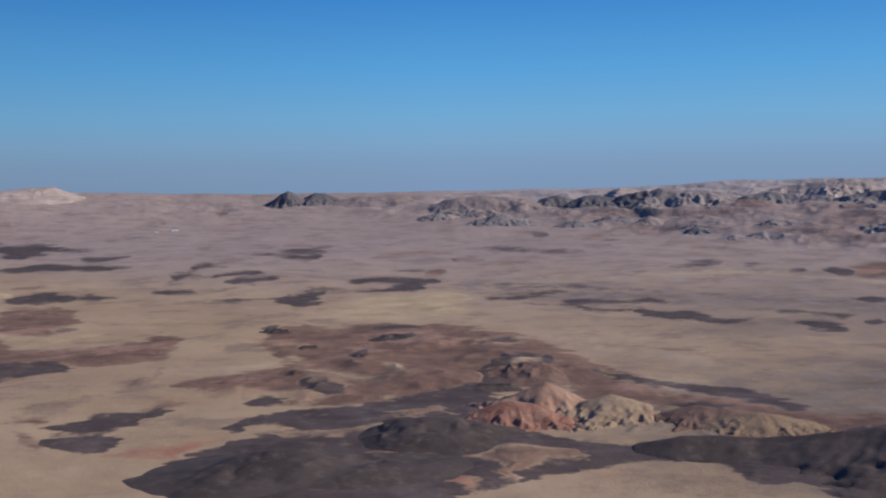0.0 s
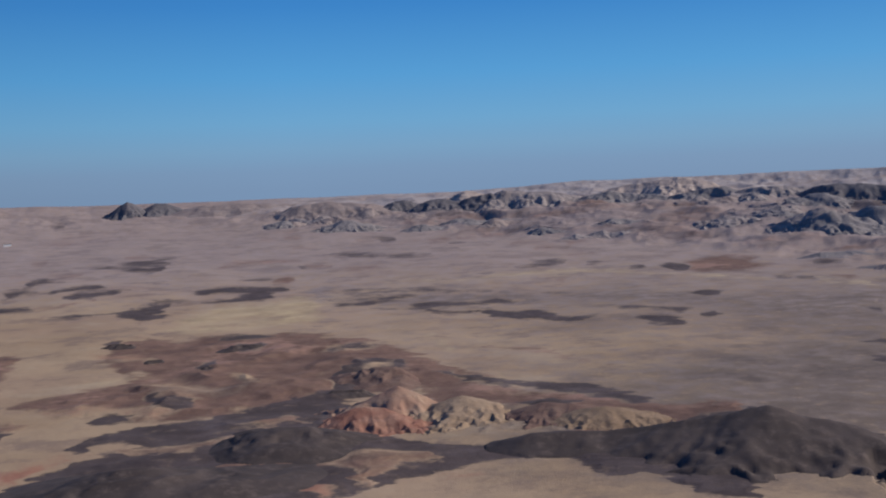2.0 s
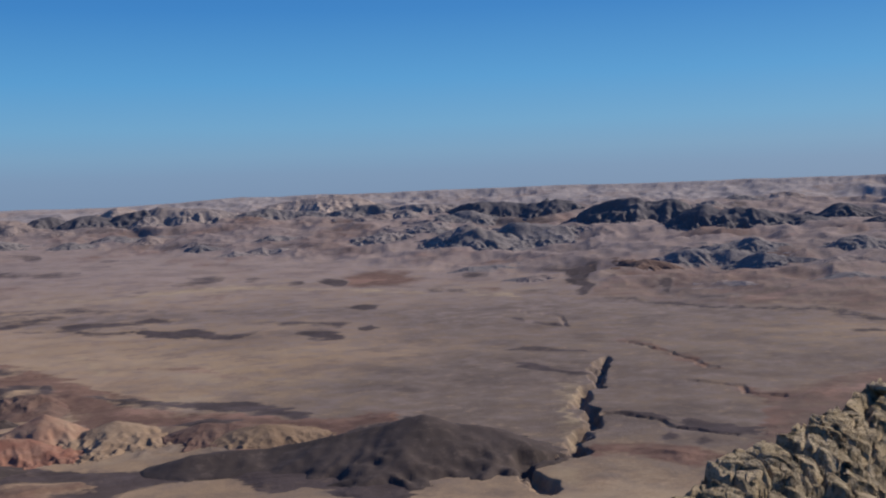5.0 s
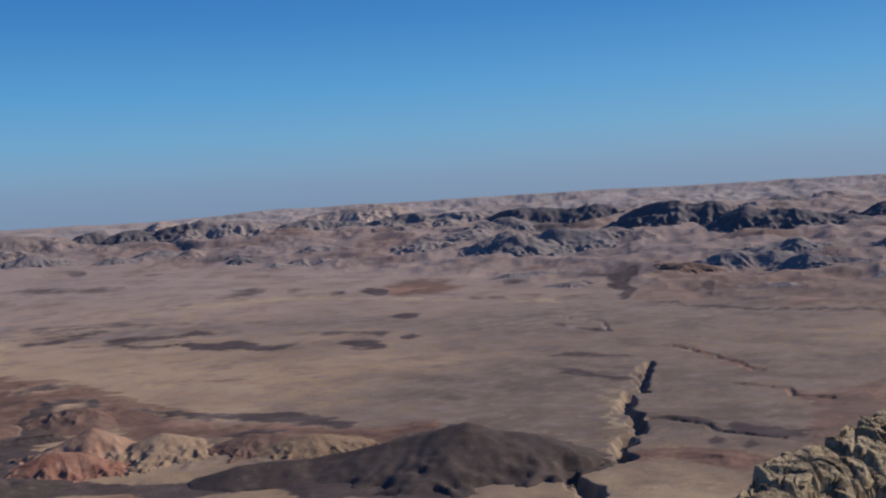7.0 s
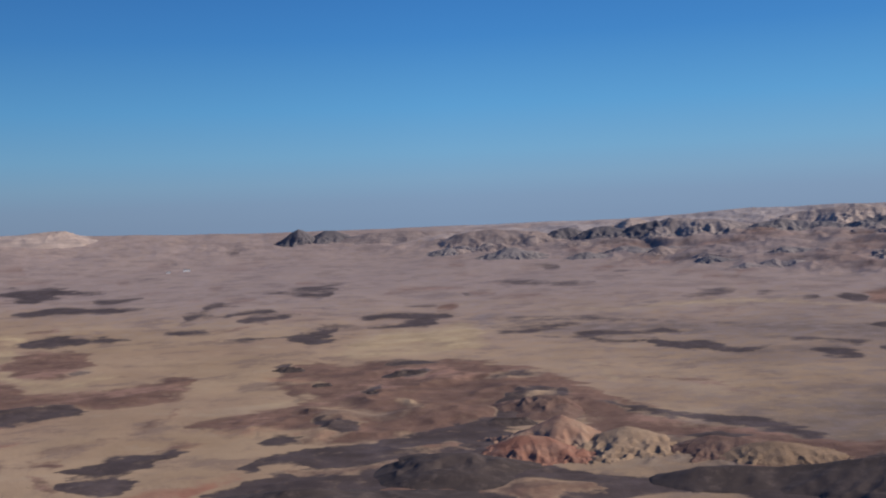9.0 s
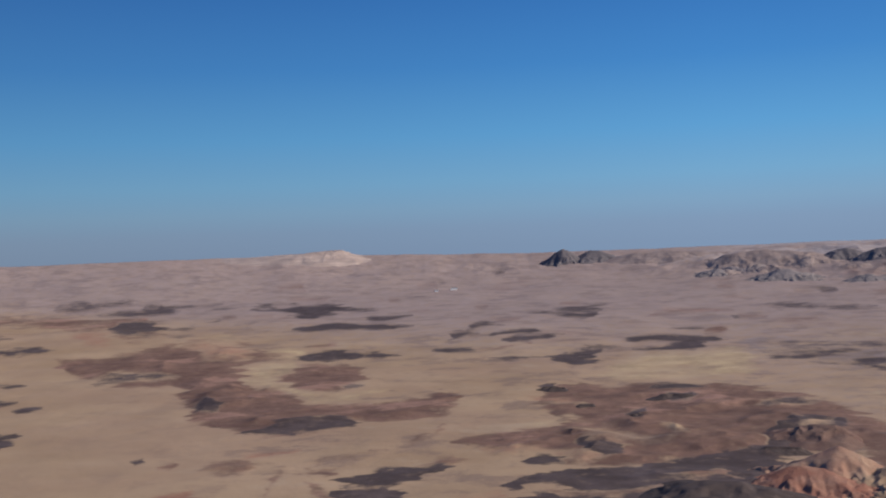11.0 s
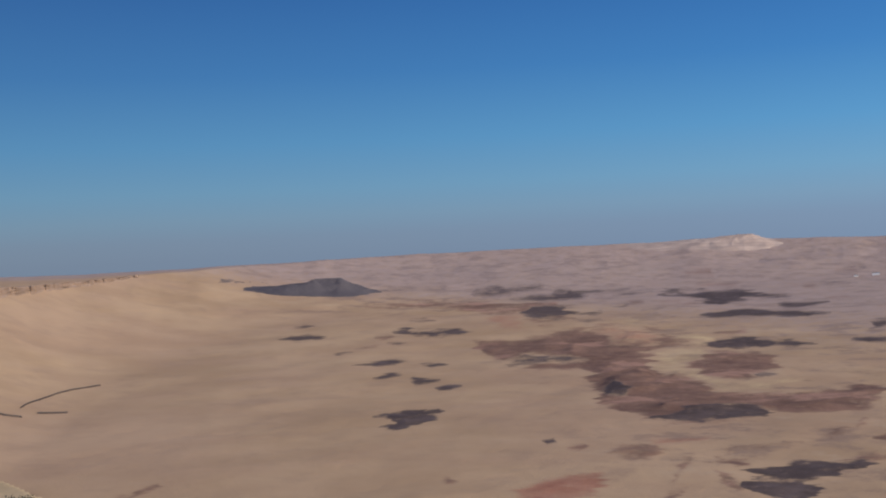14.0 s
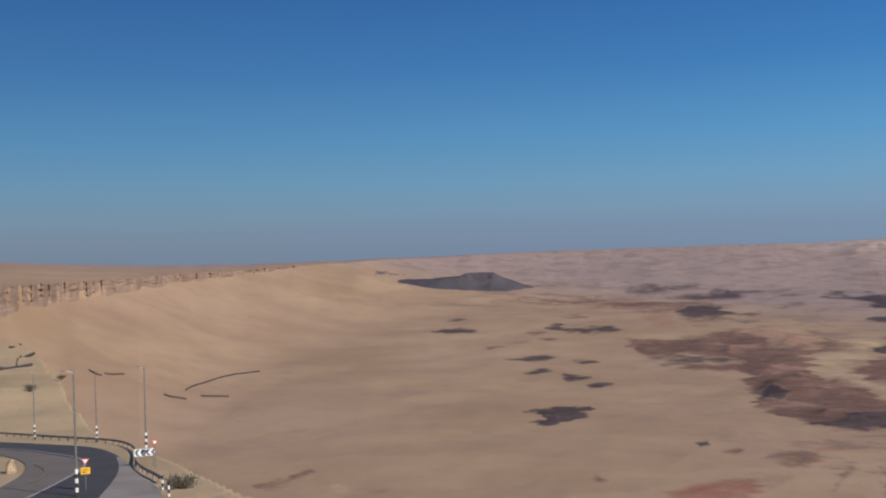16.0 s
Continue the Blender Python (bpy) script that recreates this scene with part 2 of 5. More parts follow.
patch("basalt", 0.95, [(-283, 1879), (-262, 1942), (-242, 2026), (-224, 2028), (-219, 1912), (-226, 1846), (-241, 1814)])
patch("basalt", 0.8, [(-464, 2772), (-433, 2802), (-399, 2766), (-343, 2769), (-320, 2837), (-309, 2652), (-356, 2651), (-404, 2705)])
patch("umber", 0.9, [(-431, 3045), (-398, 3089), (-368, 3073), (-388, 3010)])
patch("basalt", 0.7, [(-409, 2836), (-382, 2960), (-345, 3101), (-285, 3057), (-328, 2886), (-361, 2797)])
patch("gravel", 0.8, [(-1113, 4122), (-1001, 4269), (-842, 4339), (-670, 4364), (-595, 4304), (-741, 4261), (-863, 4228), (-977, 4162)])
patch("gravel", 0.8, [(-1275, 4038), (-1195, 4115), (-1099, 4147), (-1195, 4042), (-1280, 3990)])
patch("gravel", 0.8, [(-1384, 3939), (-1261, 3928), (-1231, 3895), (-1316, 3857)])
patch("basalt", 0.8, [(-835, 4106), (-818, 4160), (-783, 4086), (-807, 4050)])
patch("basalt", 0.95, [(-192, 2197), (-165, 2239), (-120, 2252), (-63, 2244), (-22, 2230), (-11, 2195), (-39, 2180), (-16, 2160), (-60, 2149), (-104, 2162), (-150, 2185), (-171, 2163)])
patch("basalt", 0.9, [(-167, 2048), (-131, 2061), (-100, 2073), (-81, 2123), (-60, 2149), (-32, 2130), (-37, 2060), (-62, 2029), (-97, 1998), (-138, 2010), (-160, 2029)])
patch("basalt", 0.8, [(-245, 2076), (-222, 2123), (-187, 2102), (-205, 2065), (-230, 2057)])
patch("basalt", 0.7, [(-203, 1939), (-184, 1951), (-163, 1933), (-181, 1916)])
patch("basalt", 0.7, [(-134, 1715), (-111, 1731), (-108, 1712), (-126, 1695)])
patch("pale", 0.55, [(-194, 1684), (-180, 1907), (-126, 1976), (-46, 1994), (5, 2110), (45, 1954), (64, 1799), (47, 1684), (-5, 1625), (-70, 1588), (-134, 1579)])
patch("basalt", 0.7, [(111, 2883), (158, 2941), (202, 2928), (233, 2850), (234, 2775), (205, 2767), (167, 2830), (125, 2852)])
patch("basalt", 0.7, [(237, 2815), (288, 2820), (303, 2758), (337, 2754), (296, 2699), (261, 2692), (240, 2760)])
patch("basalt", 0.6, [(104, 3183), (158, 3226), (177, 3210), (122, 3148)])
patch("basalt", 0.7, [(238, 3392), (290, 3433), (312, 3335), (264, 3330)])
patch("gravel", 0.8, [(28, 2165), (94, 2178), (179, 2132), (291, 2075), (384, 2014), (430, 1856), (398, 1719), (279, 1738), (194, 1774), (143, 1814), (88, 1833), (58, 1919), (41, 2040)])
patch("basalt", 0.9, [(63, 1924), (94, 1938), (120, 1966), (156, 1984), (196, 1970), (212, 1938), (178, 1892), (138, 1875), (108, 1852), (81, 1883)])
patch("basalt", 0.6, [(59, 2104), (125, 2126), (227, 2073), (270, 2083), (221, 2023), (121, 2066)])
patch("basalt", 0.85, [(199, 1824), (232, 1861), (259, 1852), (293, 1827), (343, 1848), (357, 1820), (374, 1791), (332, 1784), (284, 1772), (239, 1774), (205, 1793)])
patch("basalt", 0.75, [(134, 1820), (180, 1811), (211, 1762), (242, 1733), (281, 1702), (311, 1676), (268, 1674), (221, 1706), (176, 1771)])
patch("basalt", 0.95, [(299, 1704), (331, 1713), (336, 1672), (360, 1646), (380, 1606), (415, 1582), (437, 1581), (407, 1553), (381, 1544), (352, 1556), (323, 1567), (302, 1627)])
patch("umber", 0.7, [(-186, 2734), (-120, 2817), (-35, 2840), (23, 2800), (-34, 2800), (-118, 2752), (-171, 2705)])
patch("umber", 0.8, [(32, 2680), (69, 2689), (91, 2648), (54, 2614)])
patch("umber", 0.9, [(-41, 2315), (-28, 2415), (-6, 2470), (7, 2395), (-10, 2320)])
patch("umber", 0.6, [(398, 3210), (442, 3270), (453, 3203), (407, 3129)])
patch("umber", 0.7, [(571, 3245), (627, 3281), (645, 3221), (597, 3210)])
patch("basalt", 0.7, [(476, 2352), (519, 2399), (572, 2444), (592, 2408), (554, 2340), (513, 2344), (478, 2316)])
patch("basalt", 0.6, [(377, 2294), (415, 2298), (428, 2255), (389, 2216)])
patch("umber", 0.9, [(494, 2221), (548, 2265), (527, 2203)])
patch("basalt", 0.6, [(643, 2369), (672, 2423), (668, 2357), (647, 2332)])
patch("basalt", 0.8, [(679, 2229), (719, 2279), (747, 2286), (732, 2223), (690, 2204)])
patch("basalt", 1.0, [(768, 2258), (812, 2312), (828, 2274), (824, 2222), (793, 2164), (774, 2171), (764, 2207)])
patch("umber", 0.8, [(848, 2283), (935, 2340), (1002, 2302), (912, 2144), (861, 2154), (817, 2155)])
patch("umber", 0.8, [(496, 2113), (532, 2109), (515, 2077)])
patch("basalt", 0.5, [(313, 1980), (360, 1993), (369, 1950), (329, 1932)])
patch("basalt", 0.6, [(428, 1887), (452, 1907), (477, 1891), (524, 1852), (487, 1821), (454, 1840)])
patch("gravel", 1.0, [(455, 1804), (496, 1787), (550, 1756), (587, 1728), (562, 1684), (528, 1684), (479, 1725)])
patch("basalt", 0.65, [(473, 1674), (514, 1668), (557, 1643), (589, 1616), (601, 1595), (568, 1560), (550, 1577), (520, 1608), (485, 1629)])
patch("basalt", 0.9, [(485, 1525), (504, 1545), (533, 1551), (536, 1513), (539, 1480), (539, 1453), (519, 1445), (494, 1459), (490, 1492)])
patch("basalt", 0.8, [(581, 1523), (606, 1545), (614, 1526), (588, 1509)])
patch("basalt", 0.7, [(683, 1805), (713, 1831), (723, 1784), (684, 1756)])
patch("umber", 0.9, [(-591, 1366), (-514, 1367), (-475, 1374), (-438, 1393), (-401, 1410), (-384, 1402), (-376, 1348), (-349, 1323), (-342, 1281), (-360, 1266), (-389, 1253), (-425, 1267), (-422, 1228), (-450, 1194), (-504, 1163)])
patch("basalt", 0.65, [(-520, 1231), (-469, 1264), (-435, 1265), (-425, 1246), (-431, 1218), (-450, 1194), (-496, 1171)])
patch("umber", 0.5, [(-358, 1364), (-372, 1469), (-348, 1464), (-328, 1355), (-326, 1279), (-333, 1261)])
patch("umber", 0.6, [(-322, 1110), (-319, 1149), (-307, 1162), (-310, 1234), (-300, 1211), (-303, 1147), (-313, 1117)])
patch("umber", 0.5, [(-381, 942), (-383, 1012), (-361, 1056), (-329, 1096), (-304, 1126), (-325, 1082), (-357, 1043), (-375, 998), (-371, 931)])
patch("umber", 0.6, [(-282, 985), (-269, 1036), (-252, 1050), (-242, 1024), (-247, 988), (-261, 963)])
patch("basalt", 0.9, [(-329, 917), (-329, 945), (-322, 968), (-317, 986), (-298, 990), (-277, 986), (-259, 997), (-249, 995), (-247, 967), (-261, 945), (-269, 924), (-283, 907), (-299, 900), (-318, 901)])
patch("basalt", 1.0, [(-315, 849), (-317, 872), (-310, 890), (-294, 897), (-275, 895), (-261, 882), (-260, 860), (-268, 842), (-283, 837), (-303, 843)])
patch("umber", 0.8, [(-365, 944), (-361, 967), (-348, 965), (-343, 944), (-348, 931)])
patch("umber", 0.5, [(-353, 908), (-338, 898), (-321, 869), (-326, 858)])
patch("red", 0.45, [(-263, 831), (-253, 851), (-238, 860), (-214, 854), (-198, 880), (-181, 910), (-185, 862), (-206, 819), (-219, 807), (-237, 810)])
patch("umber", 0.9, [(-271, 1115), (-251, 1147), (-220, 1186), (-175, 1195), (-145, 1248), (-189, 1290), (-219, 1344), (-242, 1424), (-238, 1511), (-214, 1576), (-145, 1528), (-110, 1586), (-52, 1559), (-21, 1580), (35, 1540), (70, 1470), (118, 1409), (142, 1306)])
patch("umber", 0.9, [(-205, 1399), (-66, 1493), (70, 1456), (142, 1306), (167, 1243), (179, 1154), (224, 1063), (198, 1037), (157, 1052), (118, 1090), (61, 1064), (17, 1034), (-46, 1027), (-97, 1003), (-160, 1086)])
patch("umber", 0.9, [(-270, 1116), (-229, 1156), (-162, 1185), (-89, 1179), (-38, 1107), (-46, 1027), (-97, 1003), (-137, 999), (-176, 1015), (-207, 1044), (-222, 1061), (-249, 1086)])
patch("pale", 0.7, [(-235, 1224), (-195, 1241), (-162, 1282), (-151, 1255), (-180, 1227), (-206, 1196)])
patch("pale", 0.35, [(-172, 1169), (-126, 1193), (-87, 1151), (-56, 1123), (-85, 1121), (-133, 1140)])
patch("pale", 0.5, [(-72, 1206), (-60, 1207), (-39, 1159), (-52, 1161)])
patch("red", 0.35, [(-256, 1094), (-206, 1093), (-145, 1056), (-104, 1083), (-119, 1019), (-177, 1025)])
patch("basalt", 0.85, [(-144, 1113), (-140, 1127), (-124, 1113), (-97, 1104), (-92, 1084), (-102, 1057), (-116, 1040), (-130, 1064)])
patch("basalt", 0.85, [(-104, 1562), (-77, 1573), (-53, 1564), (-35, 1540), (-59, 1524), (-82, 1518), (-95, 1532)])
# these two dark patches paint in the shade of small ledges
patch("basalt", 0.9, [(-82, 1436), (-64, 1455), (-36, 1448), (-42, 1413), (-62, 1401)])
patch("basalt", 0.95, [(-112, 1293), (-103, 1336), (-92, 1345), (-92, 1293), (-94, 1255), (-102, 1254)])
patch("basalt", 0.7, [(-177, 1354), (-172, 1393), (-162, 1380), (-166, 1342)])
patch("basalt", 0.8, [(-250, 1525), (-245, 1571), (-233, 1588), (-224, 1514), (-234, 1497)])
patch("basalt", 0.65, [(38, 1381), (68, 1426), (97, 1427), (116, 1393), (79, 1362), (50, 1345)])
patch("basalt", 0.9, [(35, 1101), (49, 1181), (65, 1238), (93, 1269), (125, 1268), (135, 1233), (119, 1208), (104, 1175), (92, 1136), (100, 1136), (80, 1095), (55, 1053), (33, 1033), (7, 1044), (-15, 1036), (-15, 1064), (18, 1084)])
patch("pale", 0.5, [(73, 1206), (97, 1234), (115, 1245), (106, 1207), (78, 1193)])
patch("basalt", 0.6, [(149, 1152), (174, 1165), (196, 1121), (223, 1057), (194, 1048), (168, 1085)])
patch("basalt", 1.0, [(-203, 772), (-202, 803), (-195, 827), (-191, 838), (-172, 861), (-157, 876), (-132, 888), (-108, 924), (-72, 941), (-34, 965), (6, 964), (53, 928), (69, 885), (47, 819), (3, 700), (-4, 652), (-126, 660), (-152, 718), (-175, 740), (-191, 744)])
patch("basalt", 0.95, [(-178, 907), (-181, 933), (-169, 949), (-157, 965), (-143, 966), (-116, 991), (-76, 1005), (-36, 1031), (-15, 1044), (38, 1041), (51, 1027), (56, 936), (69, 885), (27, 874), (-41, 893), (-104, 888), (-148, 878)])
patch("basalt", 0.9, [(51, 895), (69, 887), (93, 859), (113, 844), (144, 823), (168, 786), (124, 780), (102, 759), (81, 752), (61, 741), (41, 727), (14, 704), (-4, 676), (-4, 860)])
patch("pale", 0.4, [(-163, 893), (-164, 919), (-134, 924), (-127, 911), (-145, 888)])
patch("basalt", 0.8, [(-190, 1033), (-171, 1048), (-152, 1031), (-137, 1003), (-157, 994), (-180, 1008)])
patch("umber", 0.5, [(-48, 953), (-29, 970), (-14, 986), (-2, 970), (6, 936), (-14, 950), (-26, 940)])
patch("umber", 0.6, [(-142, 899), (-87, 900), (-42, 925), (-23, 938), (-41, 905), (-85, 882), (-129, 872)])
patch("umber", 0.65, [(-59, 830), (-21, 826), (4, 808), (26, 822), (68, 827), (91, 817), (102, 789), (77, 782), (59, 770), (42, 737), (31, 739), (41, 785), (25, 804), (4, 788), (-20, 772), (-61, 788)])
patch("red", 0.6, [(-12, 772), (4, 758), (15, 748), (27, 731), (15, 716), (4, 732)])
patch("red", 0.35, [(93, 762), (121, 760), (121, 744), (96, 744)])
patch("red", 0.9, [(-211, 827), (-212, 846), (-208, 855), (-203, 860), (-196, 864), (-195, 844), (-200, 830), (-205, 817)])
patch("basalt", 1.0, [(162, 863), (185, 877), (223, 884), (233, 855), (271, 864), (297, 875), (357, 891), (389, 891), (281, 641), (243, 665), (249, 701), (239, 715), (227, 723), (211, 720), (199, 729), (195, 759), (191, 791), (175, 828)])
patch("basalt", 0.9, [(103, 832), (125, 839), (143, 820), (165, 803), (168, 786), (145, 783), (118, 787), (98, 794)])
patch("basalt", 0.75, [(225, 1066), (258, 1065), (292, 1050), (320, 1021), (322, 976), (300, 956), (281, 974), (265, 1012), (238, 1029)])
patch("umber", 0.8, [(118, 1082), (169, 1055), (217, 1029), (266, 1014), (315, 943), (308, 880), (260, 857), (222, 845), (185, 877), (139, 869)])
patch("basalt", 0.85, [(191, 984), (208, 986), (234, 991), (249, 968), (246, 936), (222, 901), (212, 895), (205, 928)])
patch("umber", 0.9, [(287, 947), (312, 933), (348, 927), (387, 929), (369, 886), (318, 895), (293, 876), (295, 909)])
patch("umber", 0.55, [(244, 1352), (269, 1339), (297, 1284), (320, 1219), (335, 1144), (324, 1147), (307, 1220), (280, 1265)])
patch("pale", 0.4, [(163, 1457), (189, 1518), (196, 1400), (190, 1292), (176, 1282), (172, 1381)])
patch("gravel", 0.55, [(649, 1577), (738, 1647), (795, 1637), (927, 1607), (1022, 1421), (1083, 1122), (1079, 960), (954, 850), (689, 787), (561, 675), (501, 704), (473, 723), (603, 939), (704, 1143), (656, 1198), (566, 1173), (596, 1335)])
patch("gravel", 0.75, [(278, 1058), (308, 1064), (340, 1040), (341, 989), (321, 966), (300, 1002)])
patch("basalt", 0.75, [(191, 1110), (240, 1082), (276, 1052), (303, 1010), (314, 958), (298, 946), (280, 987), (258, 1026), (226, 1066)])
patch("umber", 0.9, [(303, 928), (327, 937), (336, 919), (366, 937), (314, 873), (297, 869), (295, 890)])
patch("gravel", 1.0, [(692, 1624), (748, 1670), (778, 1689), (805, 1638), (782, 1543), (733, 1551)])
patch("basalt", 0.75, [(669, 1805), (697, 1805), (706, 1758), (677, 1754)])
patch("basalt", 0.8, [(585, 1537), (610, 1549), (600, 1521), (587, 1515)])
patch("basalt", 0.75, [(648, 1200), (683, 1217), (705, 1198), (713, 1172), (729, 1134), (697, 1145), (672, 1171)])
patch("basalt", 0.75, [(603, 1095), (632, 1102), (630, 1061), (633, 1019), (647, 1004), (619, 1007), (607, 1047), (596, 1071)])
patch("basalt", 0.6, [(817, 1491), (845, 1498), (814, 1447), (806, 1457)])
patch("basalt", 0.8, [(826, 1429), (858, 1421), (851, 1379), (828, 1381)])
patch("pale", 0.45, [(596, 993), (618, 984), (604, 938), (559, 896), (517, 842), (503, 794), (476, 745), (450, 737), (453, 764), (494, 818), (527, 882)])
patch("pale", 0.4, [(372, 695), (404, 711), (424, 695), (419, 658), (394, 619), (382, 650), (388, 683)])
# two narrow umber strips paint the shaded banks of side gullies
patch("umber", 0.85, [(817, 1207), (845, 1190), (831, 1144), (794, 1065), (801, 1034), (774, 958), (770, 980), (777, 1030), (791, 1089), (826, 1165)])
patch("umber", 0.7, [(712, 898), (726, 863), (719, 822), (711, 796), (702, 810), (708, 850)])
patch("basalt", 0.8, [(535, 809), (552, 815), (566, 793), (563, 765), (561, 749), (553, 767), (547, 791)])
patch("basalt", 0.85, [(563, 750), (583, 760), (593, 735), (595, 709), (617, 699), (590, 682), (565, 693), (551, 712), (551, 726)])
patch("basalt", 0.6, [(522, 718), (539, 725), (537, 707), (525, 699), (518, 704)])
patch("basalt", 0.6, [(531, 687), (556, 703), (550, 684), (532, 673)])
patch("umber", 0.85, [(461, 721), (488, 715), (509, 693), (528, 669), (533, 641), (510, 627), (484, 627), (480, 640), (472, 678), (444, 687)])
patch("pale", 0.75, [(191, 2232), (287, 2196), (395, 2220), (519, 2282), (654, 2257), (742, 2156), (891, 1984), (982, 1783), (967, 1756), (873, 1943), (726, 2109), (637, 2200), (499, 2194), (383, 2156), (282, 2157), (187, 2187)])
patch("umber", 0.8, [(842, 2301), (940, 2338), (974, 2286), (982, 2168), (884, 2107), (832, 2134), (803, 2177)])
patch("basalt", 0.6, [(908, 2026), (924, 1963), (909, 1926), (894, 1950)])
patch("basalt", 0.6, [(926, 1946), (948, 1924), (928, 1873), (913, 1902)])
patch("umber", 0.9, [(978, 1915), (1012, 1886), (980, 1857)])
patch("basalt", 0.7, [(1058, 2149), (1102, 2177), (1103, 2104), (1061, 2097)])
patch("basalt", 0.55, [(1006, 1815), (1048, 1814), (1079, 1743), (1099, 1593), (1056, 1633), (1037, 1734)])
patch("umber", 0.4, [(1030, 1703), (1122, 1734), (1238, 1890), (1373, 2005), (1517, 2037), (1611, 1918), (1600, 1652), (1594, 1375), (1252, 1082), (1241, 1227), (1195, 1359), (1145, 1510), (1072, 1605)])
patch("basalt", 0.8, [(1082, 1646), (1122, 1558), (1156, 1450), (1189, 1352), (1216, 1259), (1232, 1164), (1233, 1066), (1214, 1050), (1207, 1161), (1186, 1287), (1131, 1419), (1101, 1530)])
patch("basalt", 0.8, [(1103, 1096), (1147, 1094), (1135, 1063), (1097, 1066)])
patch("basalt", 0.55, [(1184, 1549), (1230, 1558), (1256, 1491), (1202, 1478), (1175, 1518)])
patch("gravel", 0.8, [(-2494, 3210), (-2443, 3292), (-2366, 3287), (-2239, 3278), (-2299, 3193), (-2440, 3157)])
patch("basalt", 0.6, [(-2248, 2875), (-2190, 2945), (-2095, 3025), (-2140, 2938), (-2198, 2838)])
patch("umber", 0.75, [(-2050, 2541), (-2038, 2602), (-1956, 2682), (-1816, 2708), (-1699, 2706), (-1625, 2769), (-1507, 2755), (-1351, 2504), (-1283, 2347), (-1279, 2252), (-1322, 2222), (-1501, 2387), (-1694, 2524), (-1869, 2561), (-1964, 2507)])
patch("basalt", 0.7, [(-1530, 2569), (-1541, 2719), (-1391, 2579), (-1297, 2402), (-1299, 2287), (-1374, 2318)])
patch("red", 0.45, [(-1556, 2441), (-1466, 2438), (-1303, 2233), (-1251, 2077), (-1345, 2167)])
patch("basalt", 0.8, [(-1879, 2049), (-1900, 2125), (-1837, 2080), (-1833, 2030)])
patch("basalt", 0.95, [(-1709, 1817), (-1752, 1894), (-1717, 1919), (-1637, 1896), (-1630, 1829), (-1667, 1802)])
patch("umber", 0.9, [(-1528, 1922), (-1501, 1949), (-1475, 1887)])
patch("basalt", 0.75, [(-1545, 2003), (-1576, 2080), (-1563, 2115), (-1512, 2035), (-1440, 2031), (-1427, 2077), (-1354, 2042), (-1341, 1972), (-1386, 1953), (-1460, 1955)])
patch("basalt", 0.6, [(-1674, 2251), (-1667, 2305), (-1598, 2263), (-1603, 2216)])
patch("basalt", 0.7, [(-1426, 1836), (-1387, 1860), (-1382, 1820)])
patch("basalt", 0.7, [(-1435, 1667), (-1400, 1697), (-1401, 1644)])
patch("umber", 0.7, [(-1429, 1738), (-1414, 1802), (-1405, 1751)])
patch("basalt", 0.95, [(-1241, 1511), (-1249, 1562), (-1254, 1609), (-1217, 1631), (-1202, 1573), (-1214, 1533)])
patch("basalt", 0.85, [(-1149, 1570), (-1143, 1598), (-1106, 1588), (-1112, 1547)])
patch("basalt", 0.9, [(-1098, 1369), (-1119, 1416), (-1123, 1445), (-1106, 1458), (-1089, 1402), (-1084, 1374)])
patch("basalt", 0.95, [(-1029, 1372), (-1046, 1416), (-993, 1398), (-997, 1370), (-1008, 1357)])
patch("basalt", 0.95, [(-939, 1320), (-938, 1351), (-911, 1352), (-910, 1316), (-923, 1307)])
patch("basalt", 1.0, [(-844, 1066), (-848, 1093), (-848, 1127), (-822, 1126), (-802, 1145), (-776, 1124), (-783, 1095), (-774, 1059), (-770, 1032), (-763, 1002), (-780, 999), (-805, 1008), (-797, 1027), (-819, 1048), (-832, 1078)])
patch("umber", 0.85, [(-1256, 1897), (-1208, 1916), (-1157, 1964), (-1147, 2091), (-1114, 2132), (-1090, 2222), (-1062, 2252), (-993, 2190), (-898, 2090), (-798, 1937), (-827, 1870), (-804, 1776), (-794, 1676), (-841, 1603), (-895, 1568), (-967, 1600), (-1128, 1748)])
patch("umber", 0.9, [(-841, 1603), (-845, 1785), (-788, 1751), (-701, 1582), (-618, 1492), (-554, 1421), (-539, 1338), (-570, 1298), (-586, 1232), (-639, 1235), (-651, 1291), (-705, 1375), (-769, 1460), (-775, 1513)])
patch("umber", 0.9, [(-625, 1246), (-616, 1295), (-543, 1347), (-493, 1383), (-456, 1364), (-423, 1406), (-397, 1447), (-386, 1496), (-362, 1497), (-339, 1430), (-337, 1355), (-353, 1284), (-378, 1250), (-422, 1261), (-435, 1178), (-476, 1143), (-509, 1142), (-534, 1166), (-565, 1171)])
patch("red", 0.4, [(-1072, 2103), (-1055, 2178), (-1008, 2195), (-909, 2058), (-856, 1885), (-920, 1871)])
patch("basalt", 0.5, [(-1041, 1666), (-1024, 1735), (-913, 1700), (-860, 1644), (-918, 1629), (-947, 1566)])
patch("basalt", 0.8, [(-692, 1353), (-690, 1416), (-668, 1399), (-627, 1316), (-629, 1289), (-659, 1305)])
patch("basalt", 0.85, [(-525, 1165), (-521, 1202), (-511, 1248), (-468, 1269), (-439, 1270), (-417, 1240), (-430, 1201), (-446, 1172), (-476, 1143), (-508, 1142)])
patch("pale", 0.6, [(-805, 1776), (-788, 1833), (-743, 1884), (-675, 1647), (-602, 1531), (-530, 1488), (-506, 1544), (-458, 1523), (-473, 1417), (-519, 1369), (-618, 1492), (-703, 1581)])
